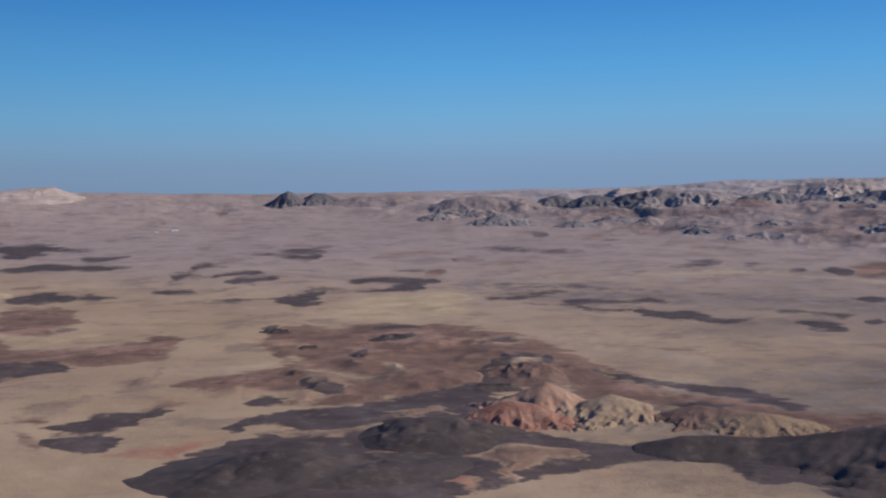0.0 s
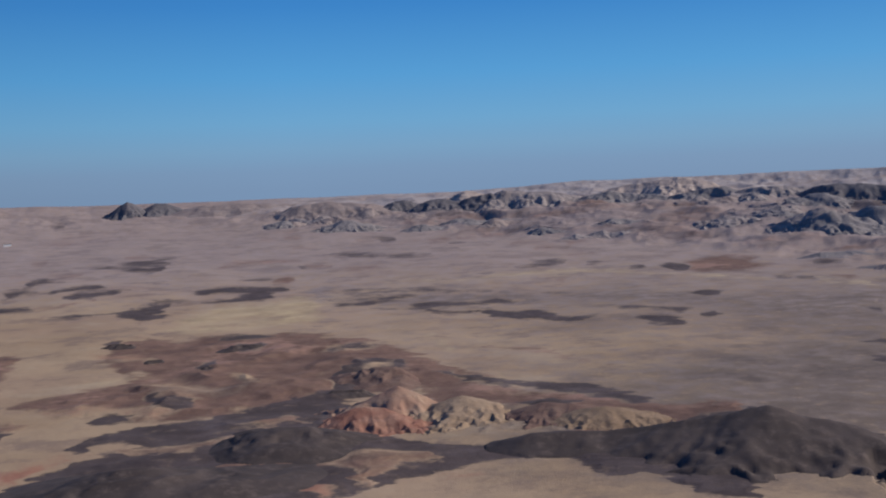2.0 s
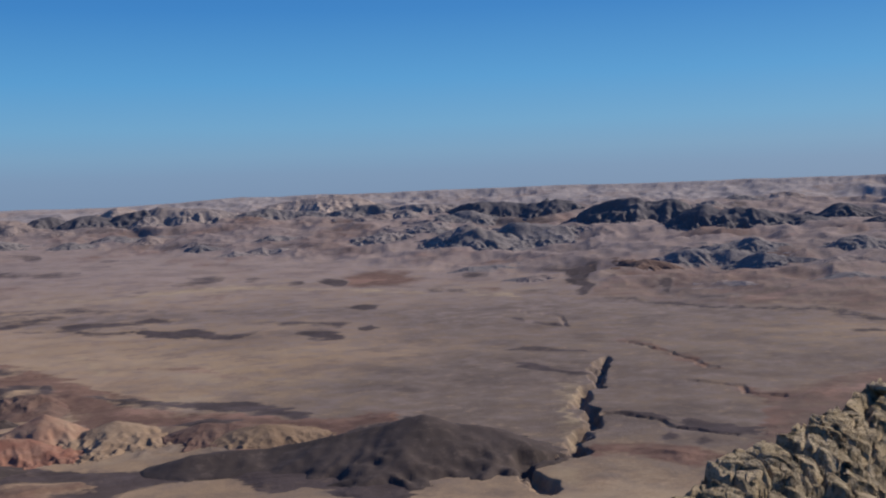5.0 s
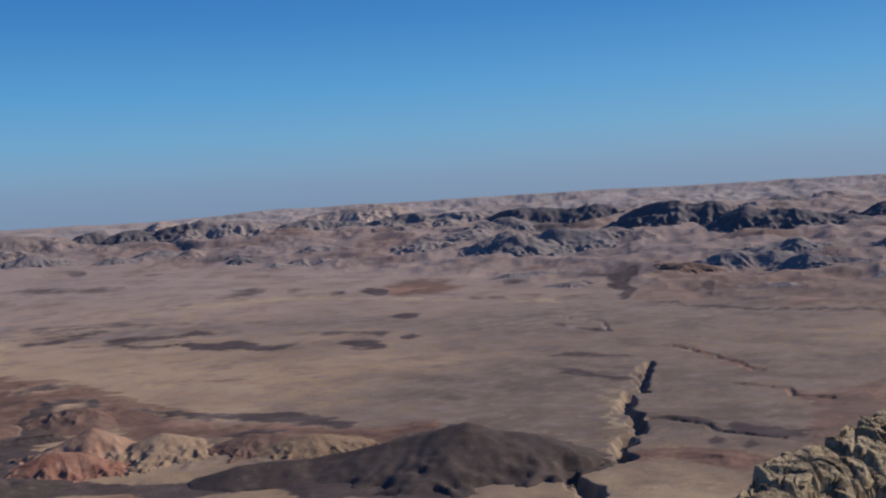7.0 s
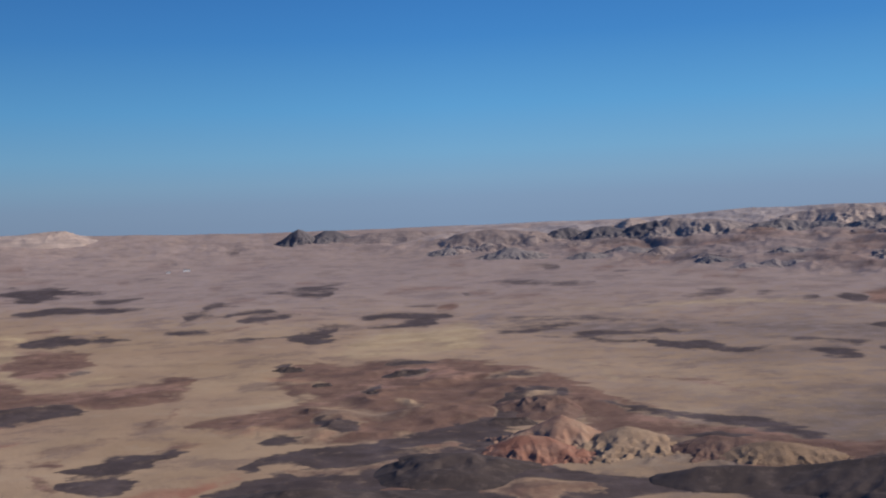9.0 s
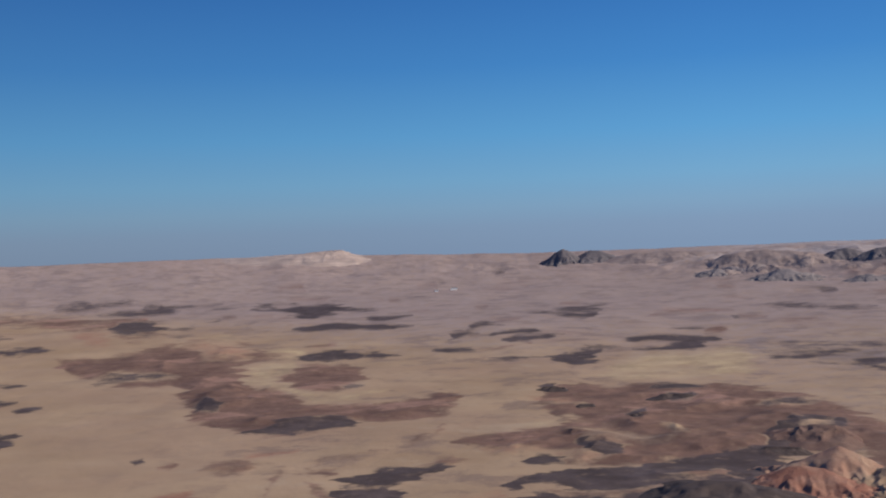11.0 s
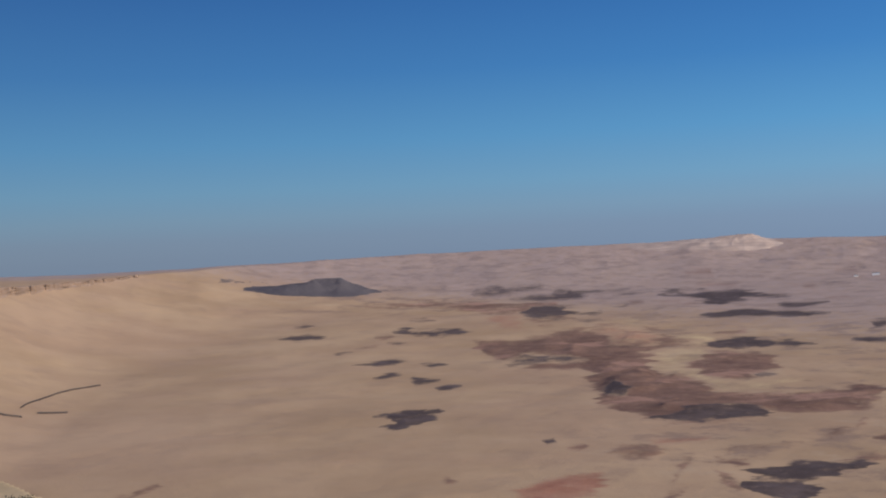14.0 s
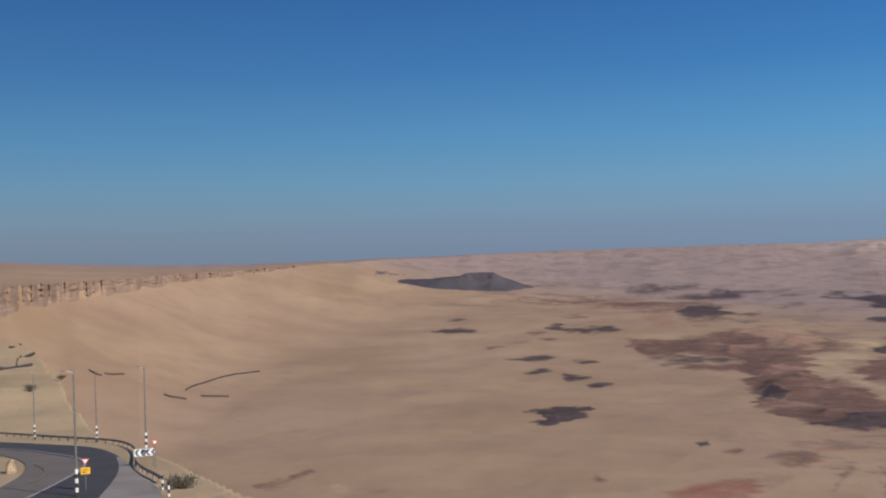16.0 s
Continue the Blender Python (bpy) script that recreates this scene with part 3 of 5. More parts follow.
patch("umber", 0.85, [(-662, 1609), (-676, 1711), (-667, 1795), (-646, 1851), (-596, 1799), (-535, 1640), (-548, 1567), (-535, 1503), (-570, 1506), (-622, 1544)])
patch("basalt", 0.85, [(-1366, 3103), (-1256, 3068), (-1197, 3150), (-1088, 3094), (-974, 2990), (-1021, 2901), (-1003, 2673), (-1121, 2815), (-1221, 2898)])
patch("basalt", 0.8, [(-984, 2390), (-956, 2471), (-927, 2547), (-853, 2541), (-740, 2487), (-825, 2455), (-895, 2457), (-932, 2406)])
patch("basalt", 0.7, [(-1891, 2909), (-1892, 3016), (-1851, 3088), (-1763, 3127), (-1808, 3015), (-1797, 2962), (-1838, 2896)])
patch("basalt", 0.85, [(-1718, 2823), (-1695, 2890), (-1606, 2940), (-1535, 2961), (-1544, 2860), (-1623, 2798)])
patch("basalt", 0.8, [(-1612, 3016), (-1568, 3090), (-1497, 3158), (-1521, 3035)])
patch("basalt", 0.7, [(-1454, 2968), (-1431, 3046), (-1378, 3004), (-1402, 2943)])
patch("basalt", 0.6, [(-1292, 2613), (-1295, 2717), (-1237, 2639), (-1235, 2591)])
patch("basalt", 0.6, [(-1169, 2544), (-1138, 2629), (-1120, 2528)])
patch("basalt", 0.6, [(-1330, 2453), (-1280, 2524), (-1277, 2424)])
patch("gravel", 0.9, [(-2293, 3351), (-2281, 3413), (-2174, 3435), (-2121, 3380), (-2193, 3315)])
patch("gravel", 0.8, [(-2035, 3513), (-1967, 3666), (-1984, 3536)])
patch("gravel", 0.8, [(-1817, 3569), (-1586, 3623), (-1520, 3646), (-1571, 3586)])
patch("gravel", 0.9, [(-1210, 2284), (-1188, 2341), (-1157, 2222)])
patch("pale", 0.7, [(-1143, 2302), (-1110, 2356), (-1020, 2277), (-1041, 2207)])
patch("pale", 1.0, [(-890, 2072), (-844, 2080), (-785, 2001), (-770, 1938), (-797, 1948), (-805, 1999), (-854, 2017)])
patch("red", 0.6, [(-458, 738), (-478, 784), (-480, 801), (-476, 834), (-465, 856), (-451, 870), (-420, 834), (-413, 795), (-421, 772), (-438, 747), (-430, 700)])
patch("red", 1.0, [(-467, 797), (-456, 799), (-440, 767), (-449, 764)])
patch("umber", 0.55, [(-480, 938), (-489, 983), (-477, 998), (-459, 1013), (-429, 987), (-425, 949), (-430, 921), (-453, 921)])
patch("red", 0.6, [(-472, 1025), (-458, 1053), (-423, 1063), (-430, 1030), (-451, 1008)])
patch("basalt", 0.75, [(-572, 991), (-565, 1006), (-553, 986), (-556, 972)])
patch("umber", 0.95, [(-527, 959), (-520, 985), (-514, 957)])
patch("umber", 0.6, [(-375, 862), (-390, 906), (-406, 958), (-404, 976), (-387, 933), (-379, 893)])
patch("umber", 0.75, [(-352, 778), (-363, 828), (-354, 840), (-347, 806), (-336, 752)])
patch("umber", 0.6, [(-564, 794), (-566, 812), (-547, 794), (-549, 783)])
patch("umber", 0.6, [(-366, 926), (-342, 895), (-313, 852), (-317, 842), (-338, 871)])
patch("red", 0.6, [(-269, 1455), (-248, 1435), (-199, 1424), (-181, 1396), (-206, 1379), (-243, 1405)])
patch("umber", 0.6, [(-796, 611), (-803, 636), (-786, 635), (-795, 655), (-808, 687), (-787, 677), (-772, 642), (-756, 611), (-762, 591)])
patch("pale", 0.45, [(-748, 654), (-753, 673), (-715, 653), (-660, 597), (-672, 590)])
patch("umber", 0.4, [(-690, 641), (-680, 658), (-663, 655), (-670, 636)])
patch("pale", 0.3, [(100, 921), (132, 981), (179, 994), (225, 876), (166, 826), (126, 841), (99, 872)])
patch("red", 0.5, [(48, 1017), (76, 1041), (89, 984), (101, 912), (79, 899), (55, 952)])
patch("basalt", 0.45, [(81, 2108), (187, 2102), (287, 2050), (349, 1985), (270, 1926), (217, 1983), (117, 2002)])
patch("basalt", 0.4, [(47, 2039), (118, 2022), (173, 1942), (110, 1877), (64, 1934)])
patch("gravel", 0.7, [(984, 1165), (1066, 1104), (1098, 950), (839, 727), (687, 715), (735, 824)])
patch("umber", 0.5, [(726, 829), (995, 861), (723, 628), (560, 655)])
# shade of gullies and short ridge fronts, painted as dark ground
patch("basalt", 0.8, [(1245, 2098), (1291, 2118), (1277, 2056), (1344, 2096), (1342, 2056), (1232, 1901), (1186, 1859), (1137, 1753), (1086, 1697), (1129, 1795), (1164, 1884), (1225, 2023)])
patch("basalt", 0.6, [(1258, 1737), (1316, 1788), (1353, 1804), (1291, 1732), (1184, 1574), (1209, 1630)])
patch("basalt", 0.7, [(1546, 2041), (1577, 2042), (1586, 1959), (1575, 1942), (1536, 1941), (1529, 1990)])
patch("basalt", 0.7, [(1594, 1946), (1631, 1960), (1641, 1926), (1608, 1914), (1591, 1928)])
patch("basalt", 0.6, [(1388, 2001), (1429, 2021), (1500, 2031), (1466, 1994), (1377, 1929)])
patch("pale", 0.8, [(-40, 22), (-52, 52), (-100, 84), (-200, 128), (-420, 262), (-520, 300), (-600, 260), (-320, 110), (-130, 30)])

channel([(716, 1082), (675, 1041), (634, 968), (584, 922), (546, 871), (526, 823), (515, 791), (481, 759), (453, 735), (444, 708), (415, 698), (389, 699), (382, 668), (374, 635)], 9, 9)
channel([(828, 1192), (806, 1097), (791, 1025), (773, 959)], 5.5, 2.3)
channel([(703, 903), (723, 853), (706, 824), (722, 794)], 5.5, 2.3)
channel([(537, 816), (550, 800), (562, 769), (557, 732), (574, 692)], 5.5, 2.3)
channel([(875, 1558), (899, 1485), (845, 1378), (832, 1417)], 5.5, 2.3)


def floor_z(r):
    return 75 * smooth(1500, 4700, r)


EDGE_YAW = [-90, -60, -55, -48.3, -44.7, -41.6, -35.6, -30, -18, 60, 90]
EDGE_R = [40, 21, 16, 11.4, 9.1, 8.0, 6.2, 5.0, 3.6, 3.6, 9]


def near_z(r, yaw):
    """The level rim under the lookout, cut off by the cliff edge."""
    edge = np.interp(yaw, EDGE_YAW, EDGE_R) * (1 + 0.05 * fbm(yaw / 2.5, yaw * 0, 3, 2))
    ahead = EYE - 1.75 - np.maximum(0, r - edge) * 1.25
    ahead = ahead - 2.0 * smooth(2.2, 3.6, r) * smooth(-24, -30, yaw) * smooth(-84, -77, yaw)
    ahead = ahead + (EYE - 1.75 - ahead) * smooth(84, 112, np.abs(yaw))
    outer = np.interp(yaw, TERRACE_YAW, TERRACE_R)
    terrace = EYE - 15.4 - 0.092 * (np.minimum(r, 165) - 77) - 0.03 * np.maximum(0, r - 165) - np.maximum(0, r - outer) * 0.6
    terrace = terrace + fbm(x_of(r, yaw) / 30, y_of(r, yaw) / 30, 4, 14) * 3 * smooth(150, 220, r)
    return np.where((yaw > 44) & (yaw < 100), np.maximum(ahead, terrace), ahead)


TERRACE_YAW = [44, 48, 53.3, 55.3, 56.5, 58.2, 59.8, 61, 62, 63, 65, 75, 100]
TERRACE_R = [5, 50, 72, 86, 99, 118, 139, 190, 290, 450, 520, 600, 600]


def x_of(r, yaw):
    return -np.sin(np.radians(yaw)) * r


def y_of(r, yaw):
    return np.cos(np.radians(yaw)) * r


RIM_YAW = [-180, -110, -60, -45, -30, -15, -9, 10, 15, 22, 33, 45, 57, 64, 80, 110, 180]
RIM_EL = [-0.1, -0.1, 0.12, 0.13, 0.06, -0.05, -0.4, -0.45, -0.3, -0.15, -0.12, -0.35, -0.85, -1.1, -0.8, -0.3, -0.1]


def rim_line(yaw):
    """Distance of the crater rim, its height, and the height of the cliff below it."""
    far = np.interp(yaw, [20, 36, 41, 45, 49, 53, 58, 64, 75, 110], [4550, 4480, 4330, 4080, 3700, 3200, 2500, 1800, 1350, 900]) * (1 + (0.01 + 0.02 * smooth(40, 60, yaw)) * fbm(yaw / 3, yaw * 0, 3, 5))
    top = EYE + far * np.tan(np.radians(np.interp(yaw, RIM_YAW, RIM_EL))) + fbm(yaw / 1.7, yaw * 0, 4, 6) * 0.001 * far
    drop = np.interp(yaw, [50, 53, 57, 60, 64, 80], [0, 7, 14, 21, 28, 32])
    return far, top, drop


FOOT_YAW = [-70, -50, -35, -25, -17, -8, 2, 10]
FOOT_R = [1500, 1600, 1850, 2350, 2750, 3250, 3800, 4300]


def land_z(x, y):
    r, yaw = np.hypot(x, y), np.degrees(np.arctan2(-x, y))
    base = floor_z(r)
    base = base + fbm(x / 90, y / 90, 4, 3) * 2.2 * smooth(300, 900, r) + fbm(x / 420, y / 420, 3, 8) * 6 * smooth(900, 2500, r)
    # dissected mountain country on the right
    foot = np.interp(yaw, FOOT_YAW, FOOT_R)
    rise = smooth(foot, 4500, r) * smooth(12, 0, yaw) * smooth(-105, -80, yaw)
    near = smooth(foot, foot + 350, r) * smooth(12, 0, yaw) * smooth(-105, -80, yaw)
    ridges = 1 - 2.4 * np.abs(fbm(x / 300 + 0.3 * fbm(y / 200, x / 200, 2, 22), y / 300, 5, 21))
    base = base + rise * 50 + near * ((8 + 18 * smooth(foot + 200, foot + 1300, r)) * ridges + 9 * (0.5 - np.abs(fbm(x / 110, y / 110, 4, 23)) * 2))
    far, top, drop = rim_line(yaw)
    wide = np.interp(yaw, [-20, 15, 35, 45, 58, 64], [450, 900, 1300, 1500, 1750, 1250])
    u = np.clip(1 - (far - r) / wide, 0, 1)
    gully = 1 - (0.4 - 0.25 * smooth(0, 30, yaw)) * np.abs(fbm(x / 170, y / 170, 5, 9)) * 4 * u * (1 - u) - 0.3 * smooth(0, -12, yaw) * np.abs(fbm(x / 60, y / 60, 4, 10)) * smooth(0.5, 0.8, u) * smooth(1.0, 0.93, u)
    z = base + (top - drop - base) * u ** (1.6 + 0.5 * smooth(25, 45, yaw)) * gully + drop * smooth(0.985, 1.0, u)
    z = z + np.maximum(0, np.minimum(r, 4700) - far) * np.interp(yaw, [45, 57, 64, 100, 112], [0, 0.006, 0.014, 0.01, 0])
    for pts, width, depth in CHANNELS:
        p = np.array(pts, float)
        box = (x > p[:, 0].min() - 60) & (x < p[:, 0].max() + 60) & (y > p[:, 1].min() - 60) & (y < p[:, 1].max() + 60)
        if not box.any():
            continue
        qx, qy = x[box], y[box]
        qx, qy = qx + fbm(qx / 22, qy / 22, 4, 31) * 9 + fbm(qx / 6, qy / 6, 2, 33) * 2.5, qy + fbm(qx / 22, qy / 22, 4, 32) * 12
        best = np.full(qx.shape, 1e9)
        for a, b in zip(p[:-1], p[1:]):
            d = b - a
            s = np.clip(((qx - a[0]) * d[0] + (qy - a[1]) * d[1]) / (d @ d), 0, 1)
            best = np.minimum(best, np.hypot(qx - a[0] - s * d[0], qy - a[1] - s * d[1]))
        z[box] -= depth * smooth(width, width * 0.25, best)
    low = near_z(r, yaw)
    return np.maximum(z, low)


def mesh_grid(name, verts, rows, cols, material, wrap=False):
    """A sheet of quads over rows x cols vertices."""
    me = bpy.data.meshes.new(name)
    i = np.arange(rows - 1)[:, None] * cols
    j = np.arange(cols if wrap else cols - 1)[None, :]
    k = (j + 1) % cols
    quads = np.stack([i + j, i + k, i + cols + k, i + cols + j], -1).reshape(-1, 4)
    me.vertices.add(len(verts))
    me.vertices.foreach_set("co", np.asarray(verts, np.float32).ravel())
    me.loops.add(quads.size)
    me.loops.foreach_set("vertex_index", quads.ravel().astype(np.int32))
    me.polygons.add(len(quads))
    me.polygons.foreach_set("loop_start", np.arange(0, quads.size, 4, dtype=np.int32))
    me.polygons.foreach_set("use_smooth", np.ones(len(quads), bool))
    me.update(calc_edges=True)
    me.materials.append(MATS[material])
    return me


def make_ground():
    yaw = np.concatenate([np.arange(180, 70, -2.0), np.arange(70, -62, -0.07), np.arange(-62, -180, -2.0)])
    r, radii = 700.0, []
    while r < 4700:
        radii.append(r)
        r += min(max(r * r * (0.0007 if r < 1700 else 0.001) / EYE, 1.6), 22)
    radii = np.concatenate([[0.001, 0.4], np.geomspace(1.2, 40, 30), np.arange(43, 185, 2.4), np.geomspace(188, 690, 26), radii, [4750, 4850, 5000, 6500, 9000, 14000]])
    a, d = np.meshgrid(np.radians(yaw), radii)
    x, y = -np.sin(a) * d, np.cos(a) * d
    fx, fy = x.ravel(), y.ravel()
    z = land_z(fx, fy)
    me = mesh_grid("ground", np.stack([fx, fy, z], -1), len(radii), len(yaw), "desert_ground", wrap=True)
    fields = {k: np.zeros(len(fx), np.float32) for k in ("gravel", "rim_haze", "pale", "rose_haze", "red", "umber", "basalt")}
    raised = {k: np.zeros(len(fx), np.float32) for k in ("umber", "basalt")}
    az, dip = np.arctan2(-fx, fy), EYE / np.maximum(np.hypot(fx, fy), 1)
    for kind, strength, outline in PATCHES:
        o = np.array(outline, float)
        far = np.hypot(o[:, 0], o[:, 1])
        mean = far.mean()
        # distances across the line of sight from the rim, so that far outlines keep their shape
        u, v = np.arctan2(-o[:, 0], o[:, 1]) * mean, EYE / far * mean
        rim = 0.006 * mean
        size = min(np.ptp(u), 3 * np.ptp(v))
        near = np.nonzero((np.abs(az - u.mean() / mean) * mean < np.ptp(u) / 1.2 + rim) & (np.abs(dip * mean - v.mean()) < np.ptp(v) / 1.2 + rim))[0]
        if not len(near):
            continue
        x, y, pu, pv = fx[near], fy[near], az[near] * mean, dip[near] * mean
        fine = 0.05 * mean
        push = min(0.0055 * mean, 0.16 * size)
        pu = pu + push * 1.8 * fbm(x / fine, y / fine, 4, 41) + min(0.014 * mean, 0.26 * np.ptp(u)) * fbm(pu / (0.06 * mean), pv / (0.0022 * mean), 3, 47)
        pv = pv + push * (0.6 * fbm(x / fine + 9, y / fine, 4, 42) + 0.4 * fbm(x / fine * 5, y / fine * 5, 4, 48))
        best, inside = np.full(len(near), 1e9), np.zeros(len(near), bool)
        for k in range(len(u)):
            au, av, bu, bv = u[k - 1], v[k - 1], u[k], v[k]
            du, dv = bu - au, bv - av
            s = np.clip(((pu - au) * du + (pv - av) * dv) / (du * du + dv * dv + 1e-9), 0, 1)
            best = np.minimum(best, np.hypot(pu - au - s * du, pv - av - s * dv))
            inside ^= ((av > pv) != (bv > pv)) & (pu < (pv - av) * du / (dv + (dv == 0)) + au)
        edge = {"basalt": 0.0032, "umber": 0.0046}.get(kind, 0.0055) * mean
        inner = np.where(inside, best, -best)
        m = smooth(-edge, edge, inner).astype(np.float32)
        for other in fields:
            fields[other][near] *= 1 - m
        fields[kind][near] += (m * strength * (1.1 + 0.45 * fbm(x / fine * 1.6, y / fine * 1.6, 4, 49))).astype(np.float32)
        if kind in raised and size > 0.03 * mean:
            raised[kind][near] = np.maximum(raised[kind][near], strength * smooth(-0.001 * mean, 0.016 * mean, inner))
    r, yaw = np.hypot(fx, fy), np.degrees(np.arctan2(-fx, fy))
    foot = np.interp(yaw, FOOT_YAW, FOOT_R)
    wild = smooth(foot, foot + 500, r) * smooth(12, 0, yaw) * smooth(4250, 3850, r)
    fields["umber"] = np.maximum(fields["umber"], wild * (0.2 + 0.6 * fbm(fx / 210, fy / 210, 4, 81))).astype(np.float32)
    fields["gravel"] = np.maximum(fields["gravel"], wild * (0.85 + 0.5 * fbm(fx / 160, fy / 160, 4, 82))).astype(np.float32)
    fields["basalt"] = np.maximum(fields["basalt"], wild * (0.1 + 0.75 * fbm(fx / 240, fy / 240, 4, 83))).astype(np.float32)
    fields["gravel"] = np.maximum(fields["gravel"], smooth(8, -24, yaw) * (0.8 + 0.5 * fbm(fx / 260, fy / 260, 4, 84)) * smooth(500, 900, r) * smooth(3000, 1900, r)).astype(np.float32)
    # haze painted as pinker ground with distance, plus a rosy tint on the right
    fields["rose_haze"] = np.maximum(fields["rose_haze"], np.maximum(smooth(1300 + 2100 * smooth(8, 50, yaw), 3000 + 1300 * smooth(8, 50, yaw), r), np.maximum(wild * 0.55, smooth(3300, 4200, r) * smooth(54, 26, yaw))) * 0.95 + 0.3 * smooth(12, -6, yaw) * smooth(600, 1100, r) * smooth(2600, 1600, r)).astype(np.float32)
    crag = 1 - np.abs(fbm(fx / 150, fy / 150, 4, 51)) * 2
    z = z + raised["umber"] * (1.0 + 7.0 * np.maximum(crag, 0) ** 2) + raised["basalt"] * (1.0 + 3.0 * np.maximum(crag, 0) ** 2)
    me.vertices.foreach_set("co", np.stack([fx, fy, z], -1).astype(np.float32).ravel())
    me.update()
    # far rim ground paled to grey as painted haze
    fields["rim_haze"] = (smooth(3950, 4250, r) * smooth(8, -6, yaw) * (0.75 + 0.6 * fbm(fx / 200, fy / 120, 4, 86))).astype(np.float32)
    fields["busy"] = (0.18 + 0.82 * np.maximum(smooth(33, 21, yaw + 4 * fbm(fx / 300, fy / 300, 3, 85)), smooth(2600, 3400, r) * smooth(48, 38, yaw)) * smooth(500, 800, r)).astype(np.float32)
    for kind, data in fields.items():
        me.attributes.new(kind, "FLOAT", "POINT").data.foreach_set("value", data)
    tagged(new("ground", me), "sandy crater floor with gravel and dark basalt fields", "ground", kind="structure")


make_ground()

# ---------------------------------------------------------------- hills
LABELS = {
    "basalt_hill": "low dark basalt hill with smooth scree slopes",
    "sandstone_peak": "pale tan sandstone peak with gullied flanks",
    "red_clay_hill": "reddish clay slope beside the pale peaks",
    "brown_hill": "brown weathered hill on the crater floor",
    "rock_ledge": "short dark rock ledge on the brown plateau",
    "grey_hill": "grey brown gullied hill at the mountain foot",
    "long_mountain": "long dark mountain wall with a jagged crest",
    "dark_mountain": "far dark mountain with steep shaded faces",
    "pale_mountain": "far pale limestone mountain with rocky ledges",
    "grey_mountain": "far grey mountain at the skyline",
    "pale_mesa": "far pale flat-topped cliff catching the sun",
    "basalt_ridge": "lone dark basalt ridge far off on the sand",
    "foothill": "broad dissected foothill below the dark mountains",
}
ROUGH = {"basalt_hill": 0.3, "basalt_ridge": 0.2, "pale_mesa": 0.25, "rock_ledge": 0.3}
HILLS = []
STEEP = {"basalt_hill": 1.1, "brown_hill": 1.15}
CREST = {"pale_mesa": 0.1, "rock_ledge": 0.5}


def hill(name, material, x, y, half_width, half_depth, height, shift, turn):
    """An eroded rise: the crest runs across, the summit stands off the middle by shift."""
    seed = 100 + 7 * len(HILLS)
    rough = ROUGH.get(name, 0.5)
    cols, rows = (150, 110) if half_width > 60 else (110, 80)
    s, q = np.meshgrid(np.linspace(-1.6, 1.6, cols), np.linspace(-1.6, 1.6, rows))
    lx, ly = half_width * s, half_depth * q
    size = math.sqrt(half_width * half_depth)
    s = s + 0.22 * fbm(lx / size * 1.6, ly / size * 1.6, 3, seed + 1)
    q = q + 0.22 * fbm(lx / size * 1.6, ly / size * 1.6, 3, seed + 2)
    along_crest = np.where(s < shift, (shift - s) / (1 + shift), (s - shift) / (1 - shift))
    flat = CREST.get(name, 0.15)
    away = np.hypot(np.maximum(along_crest - flat, 0) / (1 - flat), q)
    h = np.clip(1 - away / 1.3, 0, 1) ** STEEP.get(name, 1.35)
    step = max(14, size * 0.5)
    bend = 0.35 * fbm(ly / step, lx / step, 2, seed)
    spur = 1 - 2.3 * np.abs(fbm(lx / step + bend, ly / step, 5, seed + 4))
    cut = 1 + rough * (spur - 0.75) * 0.75
    h = h * (cut + (1 - cut) * smooth(0.8, 1.0, h)) - 0.03
    c, sn = math.cos(radians(turn)), math.sin(radians(turn))
    wx, wy = x + lx * c - ly * sn, y + lx * sn + ly * c
    ground = land_z(wx.ravel(), wy.ravel()).reshape(wx.shape)
    middle = land_z(np.array([float(x)]), np.array([float(y)]))[0]
    z = ground + h * np.maximum(middle + height - ground, 1)
    me = mesh_grid(name, np.stack([wx.ravel(), wy.ravel(), z.ravel()], -1) - np.array([x, y, middle]), rows, cols, material)
    ob = new(name, me)
    ob.location = (x, y, middle)
    HILLS.append(ob)
    tagged(ob, LABELS[name], "hill", group=name.replace("_", " ") + "s")


